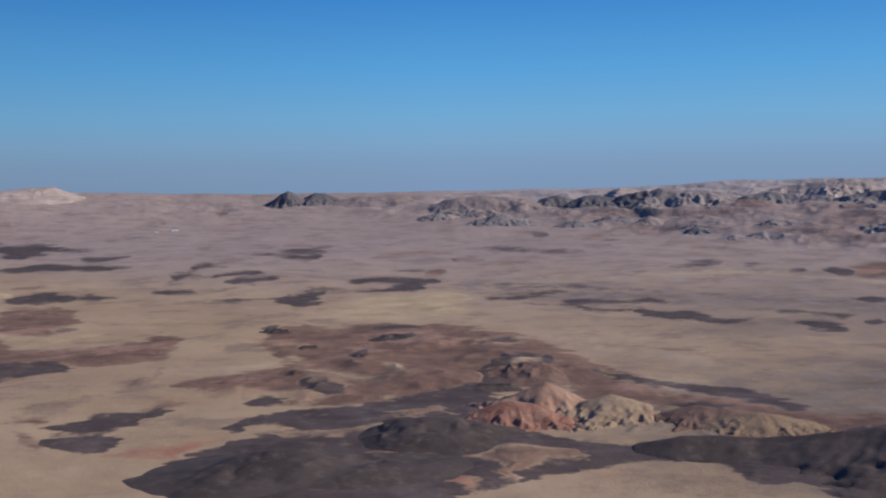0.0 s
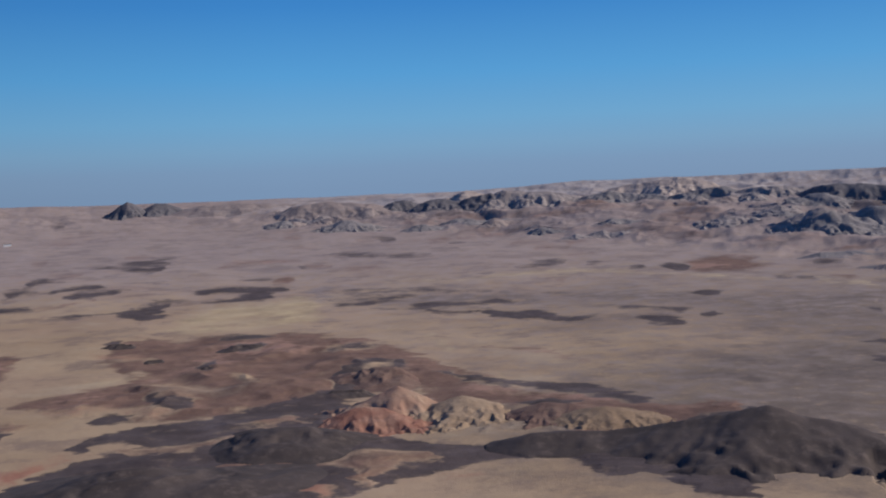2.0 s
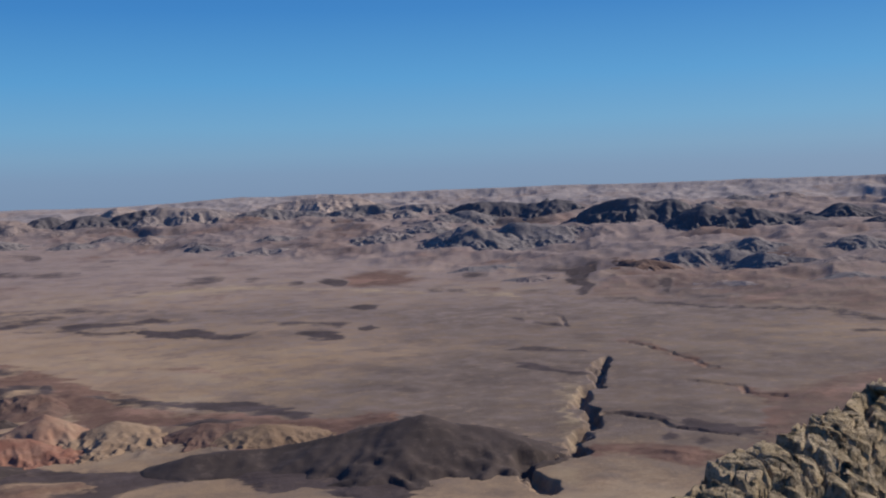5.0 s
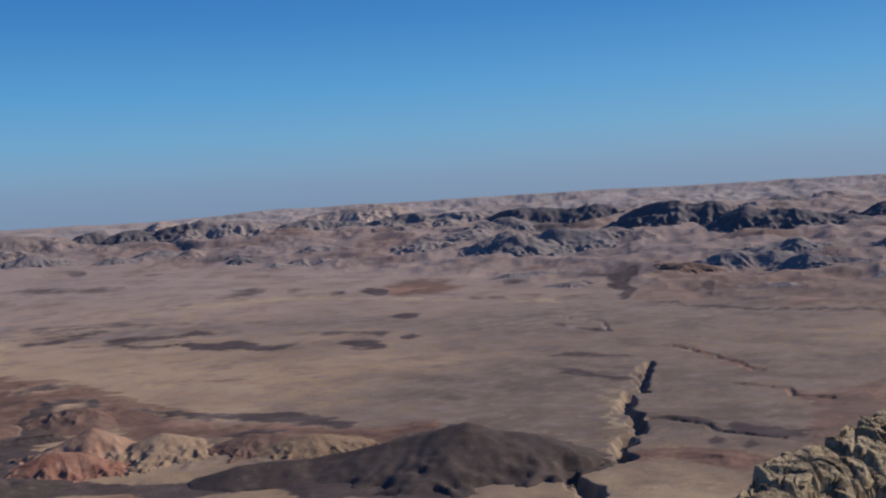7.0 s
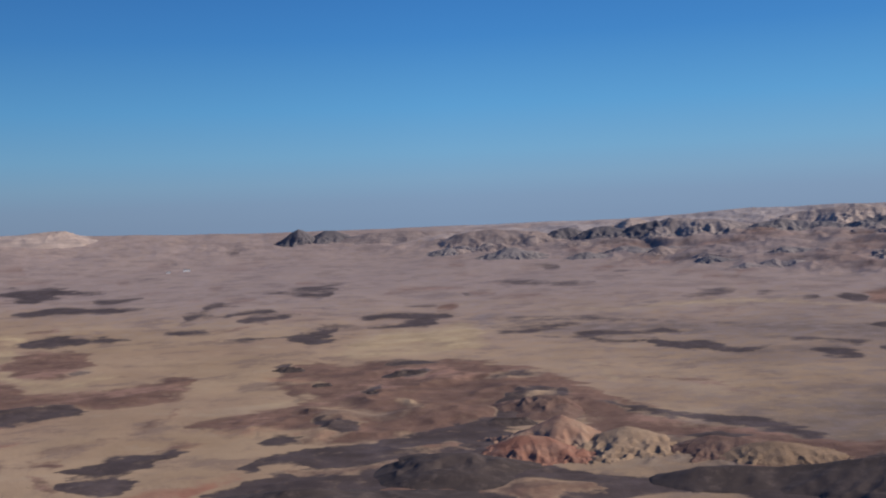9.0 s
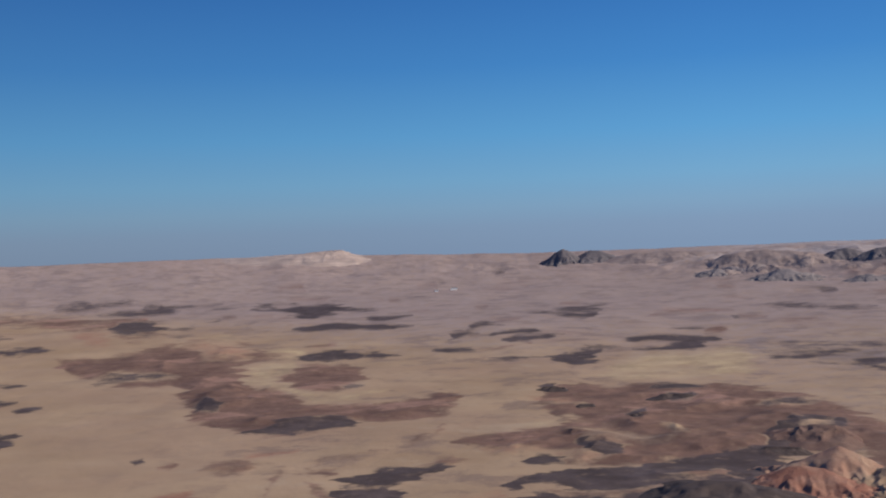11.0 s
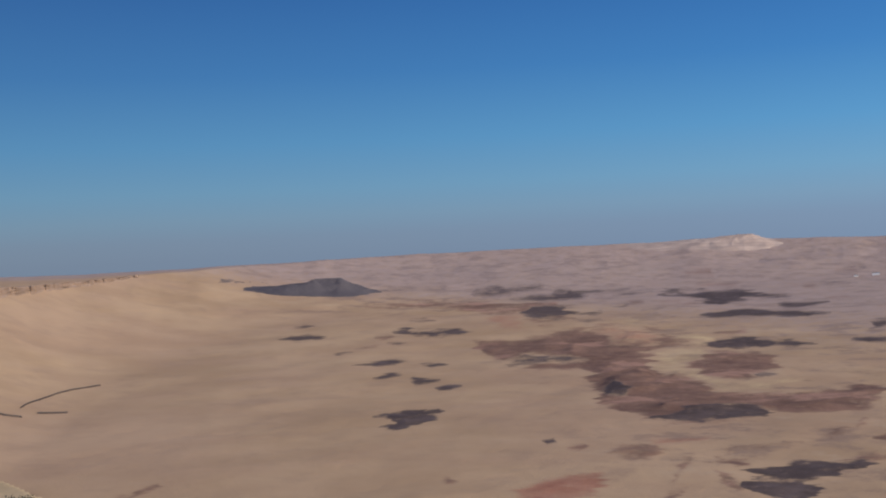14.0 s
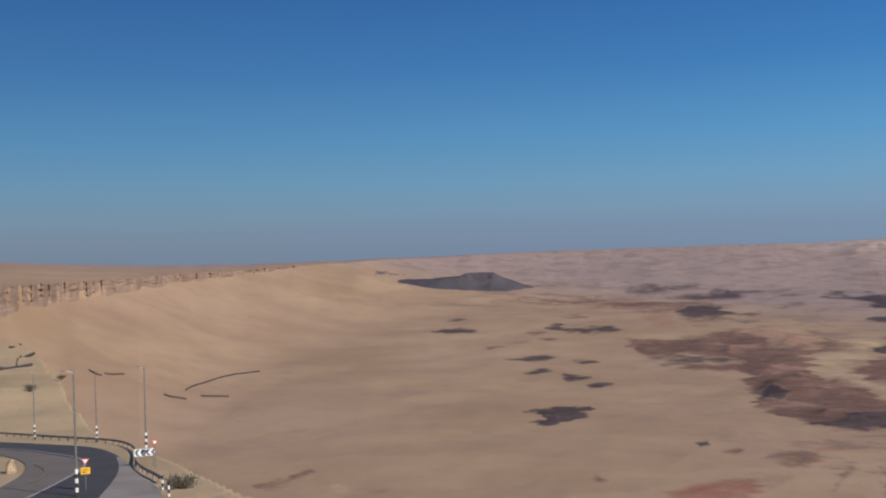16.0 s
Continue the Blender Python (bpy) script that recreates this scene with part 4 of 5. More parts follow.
def ridge(name, material, front, back, gully, crest):
    """A mountain under the given crest line: slopes fall away from every part of it, cut by gullies."""
    seed = 300 + 11 * len(HILLS)
    p = np.array(crest, float)
    far = np.hypot(p[:, 0], p[:, 1]).mean()
    run = np.concatenate([[0], np.cumsum(np.hypot(*np.diff(p[:, :2], axis=0).T))])
    at = np.linspace(0, run[-1], 110)
    cx, cy, top = (np.interp(at, run, p[:, k]) for k in range(3))
    floor = land_z(cx, cy)
    tall = np.maximum(top - floor, 0)
    most = max(tall.max(), 1.0)
    tall = tall * (1 + 0.1 * fbm(at / (far * 0.014), at * 0, 4, seed))
    mx, my = cx.mean(), cy.mean()
    out = np.array([mx, my]) / math.hypot(mx, my)
    cu, cv = cx * out[1] - cy * out[0], cx * out[0] + cy * out[1]
    reach = 1.35 * max(front, back)
    cols = int(np.clip((np.ptp(cu) + 2 * reach) / (far * 0.0011), 90, 240))
    u, v = np.meshgrid(np.linspace(cu.min() - reach, cu.max() + reach, cols), np.linspace(cv.min() - reach, cv.max() + reach, 84))
    x, y = u * out[1] + v * out[0], v * out[1] - u * out[0]
    step = max(16.0, 1.0 * most)
    du = u + 0.22 * step * fbm(x / step * 0.7, y / step * 0.7, 3, seed + 1)
    dv = v + 0.22 * step * fbm(x / step * 0.7, y / step * 0.7, 3, seed + 2)
    h, line, way, gone = np.full(u.shape, -1e9), np.zeros(u.shape), np.zeros(u.shape), np.zeros(u.shape)
    for k in range(len(at)):
        fall = np.where(dv < cv[k], most / front, most / back) * np.hypot(du - cu[k], dv - cv[k])
        best = tall[k] - fall > h
        h = np.where(best, tall[k] - fall, h)
        line, gone = np.where(best, at[k], line), np.where(best, fall, gone)
        way = np.where(best, np.arctan2(dv - cv[k], du - cu[k]), way)
    # spurs and gullies run down from the crest and round its ends
    spur = np.abs(fbm(line / step + 1.1 * np.cos(way), 0.35 * gone / most + 2.0 * (way > 0), 3, seed + 4)) * 1.7
    spur = 0.7 * spur + 0.5 * np.abs(fbm(x / step * 1.6, y / step * 1.6, 3, seed + 5)) * 1.7
    h = h - gully * (spur - 0.3) * gone * np.clip(1.6 * gone / most, 0, 1)
    ground = land_z(x.ravel(), y.ravel()).reshape(x.shape)
    part_way = np.clip(h / most, 0, 1.3)
    z = ground + np.where(h > 0, most * part_way ** 1.15 + 0.02 * most * fbm(x / step * 4, y / step * 4, 3, seed + 6), -0.06 * most)
    o = np.array([mx, my, land_z(np.array([mx]), np.array([my]))[0]])
    ob = new(name, mesh_grid(name, np.stack([x.ravel(), y.ravel(), z.ravel()], -1) - o, len(u), cols, material))
    ob.location = o
    HILLS.append(ob)
    tagged(ob, LABELS[name], "mountain" if "mount" in name else "hill", group=name.replace("_", " ") + "s")



hill("basalt_hill", "basalt", -98, 765, 104, 58, 17.4, -0.15, 7)
hill("basalt_hill", "basalt", -8, 869, 61, 63, 16.8, -0.03, 0)
hill("brown_hill", "umber", 77, 1140, 48, 47, 15.8, 0.48, -4)
hill("rock_ledge", "basalt", -64, 1421, 33, 16, 8.4, 0.37, 3)
hill("rock_ledge", "basalt", -96, 1266, 16, 10, 7, 0.2, 4)
hill("rock_ledge", "basalt", -166, 1351, 14, 8, 4.5, 0.2, 7)
hill("rock_ledge", "basalt", -233, 1512, 18, 9, 5, 0.2, 9)
hill("rock_ledge", "basalt", 43, 1069, 30, 10, 6, 0.2, -2)
hill("rock_ledge", "basalt", -223, 1503, 18, 9, 5, 0.2, 8)
hill("basalt_ridge", "ridge_slate", -2380, 2699, 188, 92, 45.1, 0.25, 41)
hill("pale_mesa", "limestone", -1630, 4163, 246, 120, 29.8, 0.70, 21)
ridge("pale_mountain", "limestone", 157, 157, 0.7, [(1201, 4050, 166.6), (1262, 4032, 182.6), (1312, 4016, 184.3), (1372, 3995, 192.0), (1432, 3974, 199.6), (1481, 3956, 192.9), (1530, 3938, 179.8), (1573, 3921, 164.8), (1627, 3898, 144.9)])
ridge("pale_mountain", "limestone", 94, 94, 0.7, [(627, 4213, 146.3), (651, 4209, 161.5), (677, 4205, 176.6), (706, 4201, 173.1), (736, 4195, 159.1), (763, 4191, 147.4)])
ridge("dark_mountain", "hazy_dark_slate", 76, 76, 0.7, [(343, 4083, 123.7), (368, 4080, 130.0), (393, 4078, 148.0), (420, 4075, 152.4), (447, 4073, 143.1), (473, 4070, 120.2)])
ridge("dark_mountain", "hazy_dark_slate", 80, 80, 0.7, [(447, 4010, 118.6), (470, 4007, 132.7), (494, 4004, 143.0), (530, 3999, 150.7), (557, 3996, 153.1), (593, 3991, 143.4), (625, 3986, 124.1)])
ridge("dark_mountain", "hazy_dark_slate", 97, 97, 0.7, [(612, 3973, 128.8), (637, 3969, 148.9), (661, 3965, 157.3), (693, 3959, 159.6), (730, 3953, 163.5), (744, 3950, 154.9), (766, 3946, 120.4)])
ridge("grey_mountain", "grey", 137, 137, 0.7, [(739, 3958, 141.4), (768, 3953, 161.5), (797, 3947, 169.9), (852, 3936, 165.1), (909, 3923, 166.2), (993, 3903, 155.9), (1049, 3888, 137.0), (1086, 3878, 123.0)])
ridge("dark_mountain", "hazy_slate", 77, 77, 0.7, [(1008, 3888, 127.2), (1056, 3876, 144.7), (1094, 3865, 150.7), (1132, 3854, 158.7), (1160, 3846, 151.3), (1226, 3825, 143.9), (1283, 3806, 145.0), (1339, 3787, 125.9)])
ridge("dark_mountain", "hazy_slate", 89, 89, 0.7, [(1306, 3783, 123.6), (1354, 3766, 139.3), (1392, 3752, 147.4), (1429, 3738, 153.6), (1467, 3723, 157.7), (1505, 3708, 159.8), (1560, 3685, 140.8), (1596, 3670, 120.7)])
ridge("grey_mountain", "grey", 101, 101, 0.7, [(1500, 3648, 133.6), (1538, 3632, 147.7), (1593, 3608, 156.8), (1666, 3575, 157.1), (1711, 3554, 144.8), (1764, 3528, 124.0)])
ridge("long_mountain", "hazy_dark_slate", 110, 110, 0.9, [(1662, 3500, 125.1), (1689, 3487, 141.4), (1716, 3474, 153.7), (1742, 3460, 160.2), (1778, 3442, 162.3), (1864, 3396, 153.9), (1915, 3368, 149.2), (1949, 3348, 149.4), (1975, 3333, 159.8), (2000, 3318, 164.3), (2033, 3298, 158.7), (2058, 3283, 143.7), (2098, 3257, 114.1)])
ridge("long_mountain", "hazy_dark_slate", 132, 132, 0.9, [(1761, 2878, 97.9), (1791, 2860, 111.8), (1820, 2841, 122.2), (1842, 2827, 139.8), (1870, 2808, 150.1), (1899, 2789, 157.1), (1926, 2770, 157.3), (1947, 2756, 159.5), (1960, 2746, 148.7), (1981, 2732, 150.9), (2001, 2717, 153.2), (2028, 2697, 155.1), (2047, 2682, 150.6), (2067, 2667, 136.1), (2092, 2648, 114.5)])
ridge("long_mountain", "hazy_dark_slate", 124, 124, 0.9, [(1923, 2497, 106.1), (1946, 2479, 134.7), (1961, 2468, 141.8), (1978, 2453, 137.6), (1996, 2439, 127.3), (2014, 2425, 129.5), (2031, 2410, 131.6), (2077, 2371, 124.4), (2110, 2341, 116.4), (2154, 2301, 110.9), (2191, 2266, 101.3), (2216, 2241, 84.6)])
ridge("dark_mountain", "hazy_dark_slate", 88, 88, 0.7, [(2251, 2384, 92.4), (2274, 2363, 107.1), (2285, 2352, 116.0), (2296, 2341, 124.9), (2307, 2331, 129.0), (2333, 2304, 130.6), (2359, 2278, 124.4), (2380, 2256, 115.4), (2399, 2235, 93.9)])
ridge("dark_mountain", "hazy_dark_slate", 91, 91, 0.7, [(2237, 2141, 92.5), (2256, 2121, 104.7), (2275, 2101, 109.6), (2299, 2075, 114.1), (2326, 2045, 121.3), (2365, 1999, 120.4), (2415, 1938, 105.8), (2447, 1898, 81.2)])
ridge("foothill", "hazy_slate", 99, 99, 0.7, [(1503, 3199, 103.6), (1527, 3188, 120.3), (1556, 3173, 129.6), (1596, 3153, 129.3), (1613, 3145, 112.2), (1627, 3138, 97.2)])
ridge("foothill", "grey", 126, 126, 0.7, [(1292, 2778, 60.9), (1316, 2767, 81.5), (1333, 2759, 94.6), (1354, 2749, 85.7), (1369, 2742, 103.7), (1392, 2730, 93.1), (1410, 2721, 67.2)])
ridge("foothill", "hazy_slate", 129, 129, 0.7, [(1332, 2690, 54.2), (1347, 2683, 84.0), (1368, 2672, 98.1), (1382, 2665, 88.2), (1401, 2655, 90.3), (1416, 2647, 68.1)])
ridge("foothill", "hazy_slate", 83, 83, 0.7, [(1413, 2665, 52.6), (1429, 2657, 73.3), (1445, 2648, 78.6), (1458, 2641, 59.6)])
ridge("foothill", "hazy_slate", 125, 125, 0.7, [(1474, 2698, 91.9), (1493, 2687, 106.5), (1518, 2674, 105.2), (1558, 2650, 93.8), (1584, 2635, 83.1), (1626, 2609, 76.3), (1649, 2594, 64.3)])
ridge("foothill", "grey", 79, 79, 0.7, [(1344, 3033, 82.7), (1367, 3022, 91.6), (1389, 3012, 107.3), (1404, 3005, 89.7)])
ridge("foothill", "grey", 99, 99, 0.7, [(1172, 2998, 57.3), (1188, 2992, 72.7), (1207, 2985, 89.7), (1221, 2979, 70.9)])
ridge("foothill", "hazy_slate", 73, 73, 0.7, [(1510, 2007, 38.3), (1521, 1999, 51.7), (1535, 1988, 54.8), (1564, 1965, 52.2), (1581, 1952, 46.4), (1588, 1946, 32.4)])
ridge("foothill", "hazy_slate", 67, 67, 0.7, [(1586, 1945, 32.6), (1593, 1939, 47.3), (1605, 1929, 50.5), (1625, 1912, 43.4), (1634, 1904, 30.6)])
ridge("foothill", "hazy_slate", 66, 66, 0.7, [(1590, 1870, 37.1), (1601, 1860, 45.1), (1619, 1844, 49.2), (1658, 1810, 41.5), (1696, 1774, 37.6), (1716, 1755, 29.7)])
ridge("foothill", "umber", 63, 63, 0.7, [(1378, 1988, 25.7), (1392, 1979, 38.5), (1411, 1965, 41.3), (1437, 1946, 35.3), (1447, 1939, 22.7)])
ridge("foothill", "hazy_slate", 76, 76, 0.7, [(1832, 1872, 51.3), (1845, 1859, 63.4), (1858, 1846, 71.7), (1877, 1827, 74.6), (1889, 1814, 61.4)])
ridge("foothill", "hazy_slate", 80, 80, 0.7, [(1635, 2043, 49.7), (1655, 2027, 59.2), (1675, 2011, 62.2), (1696, 1993, 67.7), (1711, 1980, 74.7), (1722, 1970, 61.3)])
ridge("dark_mountain", "hazy_dark_slate", 71, 71, 0.7, [(-646, 4301, 149.1), (-624, 4304, 168.3), (-598, 4308, 178.8), (-569, 4312, 171.8), (-548, 4315, 149.6)])
ridge("dark_mountain", "hazy_dark_slate", 76, 76, 0.7, [(-552, 4314, 143.2), (-519, 4318, 160.1), (-487, 4322, 172.7), (-454, 4326, 172.2), (-422, 4329, 160.8), (-396, 4331, 140.6)])
# the next two far ranges get a paler material as painted haze
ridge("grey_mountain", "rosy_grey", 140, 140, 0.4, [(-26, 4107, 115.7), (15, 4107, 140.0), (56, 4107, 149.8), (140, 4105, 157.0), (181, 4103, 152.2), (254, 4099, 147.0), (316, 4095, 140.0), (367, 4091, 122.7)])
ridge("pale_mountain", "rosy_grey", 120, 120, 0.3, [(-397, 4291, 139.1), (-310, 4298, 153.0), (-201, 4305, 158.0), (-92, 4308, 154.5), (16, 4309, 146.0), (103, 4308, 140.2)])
ridge("grey_hill", "hazy_slate", 101, 101, 0.7, [(128, 3702, 65.4), (159, 3701, 87.6), (181, 3700, 98.5), (209, 3699, 94.4), (228, 3697, 71.6)])
ridge("grey_hill", "hazy_slate", 70, 70, 0.7, [(-55, 3909, 76.6), (-33, 3909, 94.1), (-15, 3909, 97.8), (-2, 3909, 79.8)])
ridge("sandstone_peak", "rosy", 70, 46, 0.8, [(37, 984, -0.3), (48, 983, 7.8), (61, 983, 11.3), (76, 982, 15.8), (85, 981, 21.9), (90, 980, 25.0), (96, 980, 21.9), (106, 979, 14.9), (115, 978, 4.8), (123, 977, -8.3)])
ridge("sandstone_peak", "tan", 70, 46, 0.8, [(113, 963, -9.2), (119, 962, -1.1), (128, 961, 6.0), (136, 960, 12.0), (144, 959, 15.1), (153, 957, 13.7), (163, 956, 11.0), (172, 954, 6.7), (190, 951, -0.8), (214, 946, -8.9), (241, 939, -16.6)])
ridge("red_clay_hill", "red", 50, 40, 0.7, [(40, 934, 6.9), (48, 933, 15.6), (60, 933, 16.5), (72, 932, 14.6), (82, 931, 8.8), (96, 930, -0.8), (105, 929, -9.4)])
ridge("brown_hill", "umber", 55, 44, 0.8, [(181, 932, 1.8), (196, 929, 8.4), (214, 925, 10.9), (229, 921, 10.5), (241, 918, 5.2), (254, 915, -2.8)])
ridge("brown_hill", "clay", 55, 44, 0.8, [(209, 906, -5.8), (222, 902, 4.1), (235, 899, 9.3), (253, 894, 11.9), (269, 889, 8.9), (290, 883, 4.5), (306, 877, -3.7)])
ridge("basalt_hill", "basalt", 100, 95, 0.45, [(148, 826, -0.2), (161, 824, 7.8), (177, 820, 12.1), (198, 816, 13.2), (219, 810, 12.3), (240, 804, 12.3), (260, 798, 15.6), (285, 790, 19.6), (305, 782, 22.6), (321, 775, 25.9), (331, 771, 29.1), (339, 768, 30.1), (347, 764, 27.7), (358, 759, 23.9), (375, 751, 21.8), (388, 744, 19.5), (399, 738, 12.9), (410, 732, -1.0)])


def broken_country():
    """Small sharp hills scattered over the mountain country."""
    rnd = random.Random(12)
    for _ in range(46):
        yaw = rnd.uniform(-47, 1)
        start = float(np.interp(yaw, FOOT_YAW, FOOT_R))
        far = start + 120 + (4050 - start) * rnd.random() ** 1.2
        cx, cy = -math.sin(radians(yaw)) * far, math.cos(radians(yaw)) * far
        half, turn = rnd.uniform(25, 75) * (0.5 + far / 4000), radians(yaw + rnd.uniform(-45, 45))
        high = rnd.uniform(6, 17) * (0.4 + far / 4200)
        u = np.linspace(-1, 1, 9)
        lift = high * np.clip(1 - np.abs(u) ** 1.5, 0, 1) * np.array([1, *(rnd.uniform(0.55, 1.1) for _ in range(7)), 1])
        px, py = cx + u * half * math.cos(turn), cy + u * half * math.sin(turn)
        pz = land_z(px, py) + lift
        ridge("foothill", rnd.choice(("rosy_grey", "rosy_grey", "hazy_slate", "grey")), high * 2.3 + 12, high * 2.3 + 12, 0.7, list(zip(px, py, pz)))


broken_country()


# ---------------------------------------------------------------- near the lookout: helpers
def part(name, bm, material, parent=None, label=""):
    """Link a bmesh as one mesh object under a thing or a part."""
    me = bpy.data.meshes.new(name)
    bm.to_mesh(me)
    bm.free()
    me.materials.append(MATS[material])
    ob = new(name, me)
    ob.parent = parent
    if label:
        tagged(ob, label)
    return ob


def thing(name, x, y, z, turn=0.0):
    ob = new(name)
    ob.empty_display_size = 0.3
    ob.matrix_world = pose(x, y, z, 0, 0, turn)
    return ob


def add_box(bm, x0, x1, y0, y1, z0, z1, bevel=0.0):
    made = bmesh.ops.create_cube(bm, size=1)["verts"]
    for v in made:
        v.co = Vector(((x0 + x1) / 2 + v.co.x * (x1 - x0), (y0 + y1) / 2 + v.co.y * (y1 - y0), (z0 + z1) / 2 + v.co.z * (z1 - z0)))
    if bevel:
        edges = list({e for v in made for e in v.link_edges})
        bmesh.ops.bevel(bm, geom=edges, offset=bevel, segments=1, affect="EDGES")


def add_tube(bm, a, b, r0, r1, sides=10):
    a, b = Vector(a), Vector(b)
    way = (b - a).to_track_quat("Z", "Y").to_matrix().to_4x4()
    made = bmesh.ops.create_cone(bm, cap_ends=True, segments=sides, radius1=r0, radius2=r1, depth=(b - a).length)["verts"]
    bmesh.ops.transform(bm, matrix=Matrix.Translation((a + b) / 2) @ way, verts=made)


def plain_mat(name, a, b, rough=0.7, metal=0.0, scale=3.0, spots=0.5, relief=0.0):
    m, nt, bsdf = nodes_of(name)
    pos = nt.nodes.new("ShaderNodeNewGeometry").outputs["Position"]
    big = noise_node(nt, pos, scale, 6, 0.65)
    fine = noise_node(nt, pos, scale * 12, 6, 0.7)
    mixed = maths(nt, "ADD", maths(nt, "MULTIPLY", big, 0.6), maths(nt, "MULTIPLY", fine, 0.4))
    nt.links.new(mix_col(nt, sharpen(nt, mixed, 0.5 - spots * 0.4, 0.5 + spots * 0.4), a, b), bsdf.inputs["Base Color"])
    bsdf.inputs["Roughness"].default_value = rough
    bsdf.inputs["Metallic"].default_value = metal
    if relief:
        bump(nt, bsdf, fine, 0.6, relief)


plain_mat("asphalt", (0.045, 0.041, 0.038), (0.072, 0.064, 0.057), 0.85, 0, 0.25, 0.4, 0.02)
plain_mat("old_asphalt", (0.14, 0.116, 0.09), (0.2, 0.166, 0.128), 0.9, 0, 0.2, 0.5, 0.02)
plain_mat("dusty_asphalt", (0.21, 0.183, 0.147), (0.34, 0.295, 0.235), 0.9, 0, 0.2, 0.5, 0.02)
plain_mat("road_paint", (0.3, 0.28, 0.25), (0.45, 0.42, 0.38), 0.7, 0, 2, 0.5)
plain_mat("yellow_paint", (0.22, 0.16, 0.07), (0.3, 0.22, 0.11), 0.7, 0, 2, 0.5)
plain_mat("steel", (0.2, 0.19, 0.18), (0.32, 0.31, 0.29), 0.5, 0.7, 3, 0.5)
plain_mat("rail_steel", (0.26, 0.22, 0.17), (0.42, 0.36, 0.28), 0.6, 0.3, 1.2, 0.5)
plain_mat("white_paint", (0.7, 0.7, 0.68), (0.8, 0.8, 0.78), 0.5, 0, 4, 0.5)
plain_mat("black_paint", (0.02, 0.02, 0.02), (0.04, 0.04, 0.04), 0.5, 0, 4, 0.5)
plain_mat("blue_paint", (0.03, 0.07, 0.13), (0.04, 0.09, 0.16), 0.4, 0, 4, 0.5)
plain_mat("sign_yellow", (0.75, 0.42, 0.03), (0.8, 0.5, 0.05), 0.45, 0, 4, 0.5)
plain_mat("sign_red", (0.5, 0.05, 0.06), (0.55, 0.08, 0.08), 0.45, 0, 4, 0.5)
plain_mat("leaf", (0.07, 0.065, 0.045), (0.13, 0.12, 0.08), 0.8, 0, 6, 0.5)
plain_mat("twig", (0.12, 0.09, 0.06), (0.18, 0.14, 0.1), 0.9, 0, 6, 0.5)
plain_mat("concrete", (0.25, 0.22, 0.19), (0.34, 0.3, 0.26), 0.9, 0, 1, 0.5, 0.02)


def stone_mat():
    """Pitted yellowish limestone with grey lichen; dark mottling painted in for crevice shade."""
    m, nt, bsdf = nodes_of("rim_stone")
    pos = nt.nodes.new("ShaderNodeNewGeometry").outputs["Position"]
    big = noise_node(nt, pos, 1.4, 6, 0.65)
    fine = noise_node(nt, pos, 9, 8, 0.7)
    grit = noise_node(nt, pos, 45, 5, 0.7)
    col = mix_col(nt, sharpen(nt, big, 0.38, 0.62), (0.47, 0.36, 0.22), (0.57, 0.45, 0.3))
    col = mix_col(nt, maths(nt, "MULTIPLY", sharpen(nt, fine, 0.48, 0.6), 0.8), col, (0.15, 0.118, 0.082))
    col = mix_col(nt, maths(nt, "MULTIPLY", sharpen(nt, grit, 0.55, 0.75), 0.4), col, (0.12, 0.1, 0.08))
    nt.links.new(col, bsdf.inputs["Base Color"])
    bsdf.inputs["Roughness"].default_value = 0.95
    bsdf.inputs["Specular IOR Level"].default_value = 0.15
    bump(nt, bsdf, maths(nt, "ADD", fine, maths(nt, "MULTIPLY", grit, 0.4)), 0.9, 0.09)


stone_mat()
rock_mat("clifftan", (0.26, 0.185, 0.135), (0.33, 0.24, 0.18), (0.15, 0.105, 0.08), 40, 0.25, 2)


def ground_at(x, y):
    return float(land_z(np.array([float(x)]), np.array([float(y)]))[0])


# ---------------------------------------------------------------- rocky rim
def plates(x, y, size, seed):
    """Blocky plates: a random level for each cell, and how near the joint between cells is."""
    x, y = x / size, y / size
    i, j = np.floor(x), np.floor(y)
    one, two, level = np.full(x.shape, 9.0), np.full(x.shape, 9.0), np.zeros(x.shape)
    for di in (-1, 0, 1):
        for dj in (-1, 0, 1):
            u, v = i + di, j + dj
            d = np.hypot(u + hash2(u, v, seed) - x, v + hash2(u, v, seed + 1) - y)
            closer = d < one
            two = np.where(closer, one, np.minimum(two, d))
            level = np.where(closer, hash2(u, v, seed + 2), level)
            one = np.where(closer, d, one)
    return level - 0.5, two - one


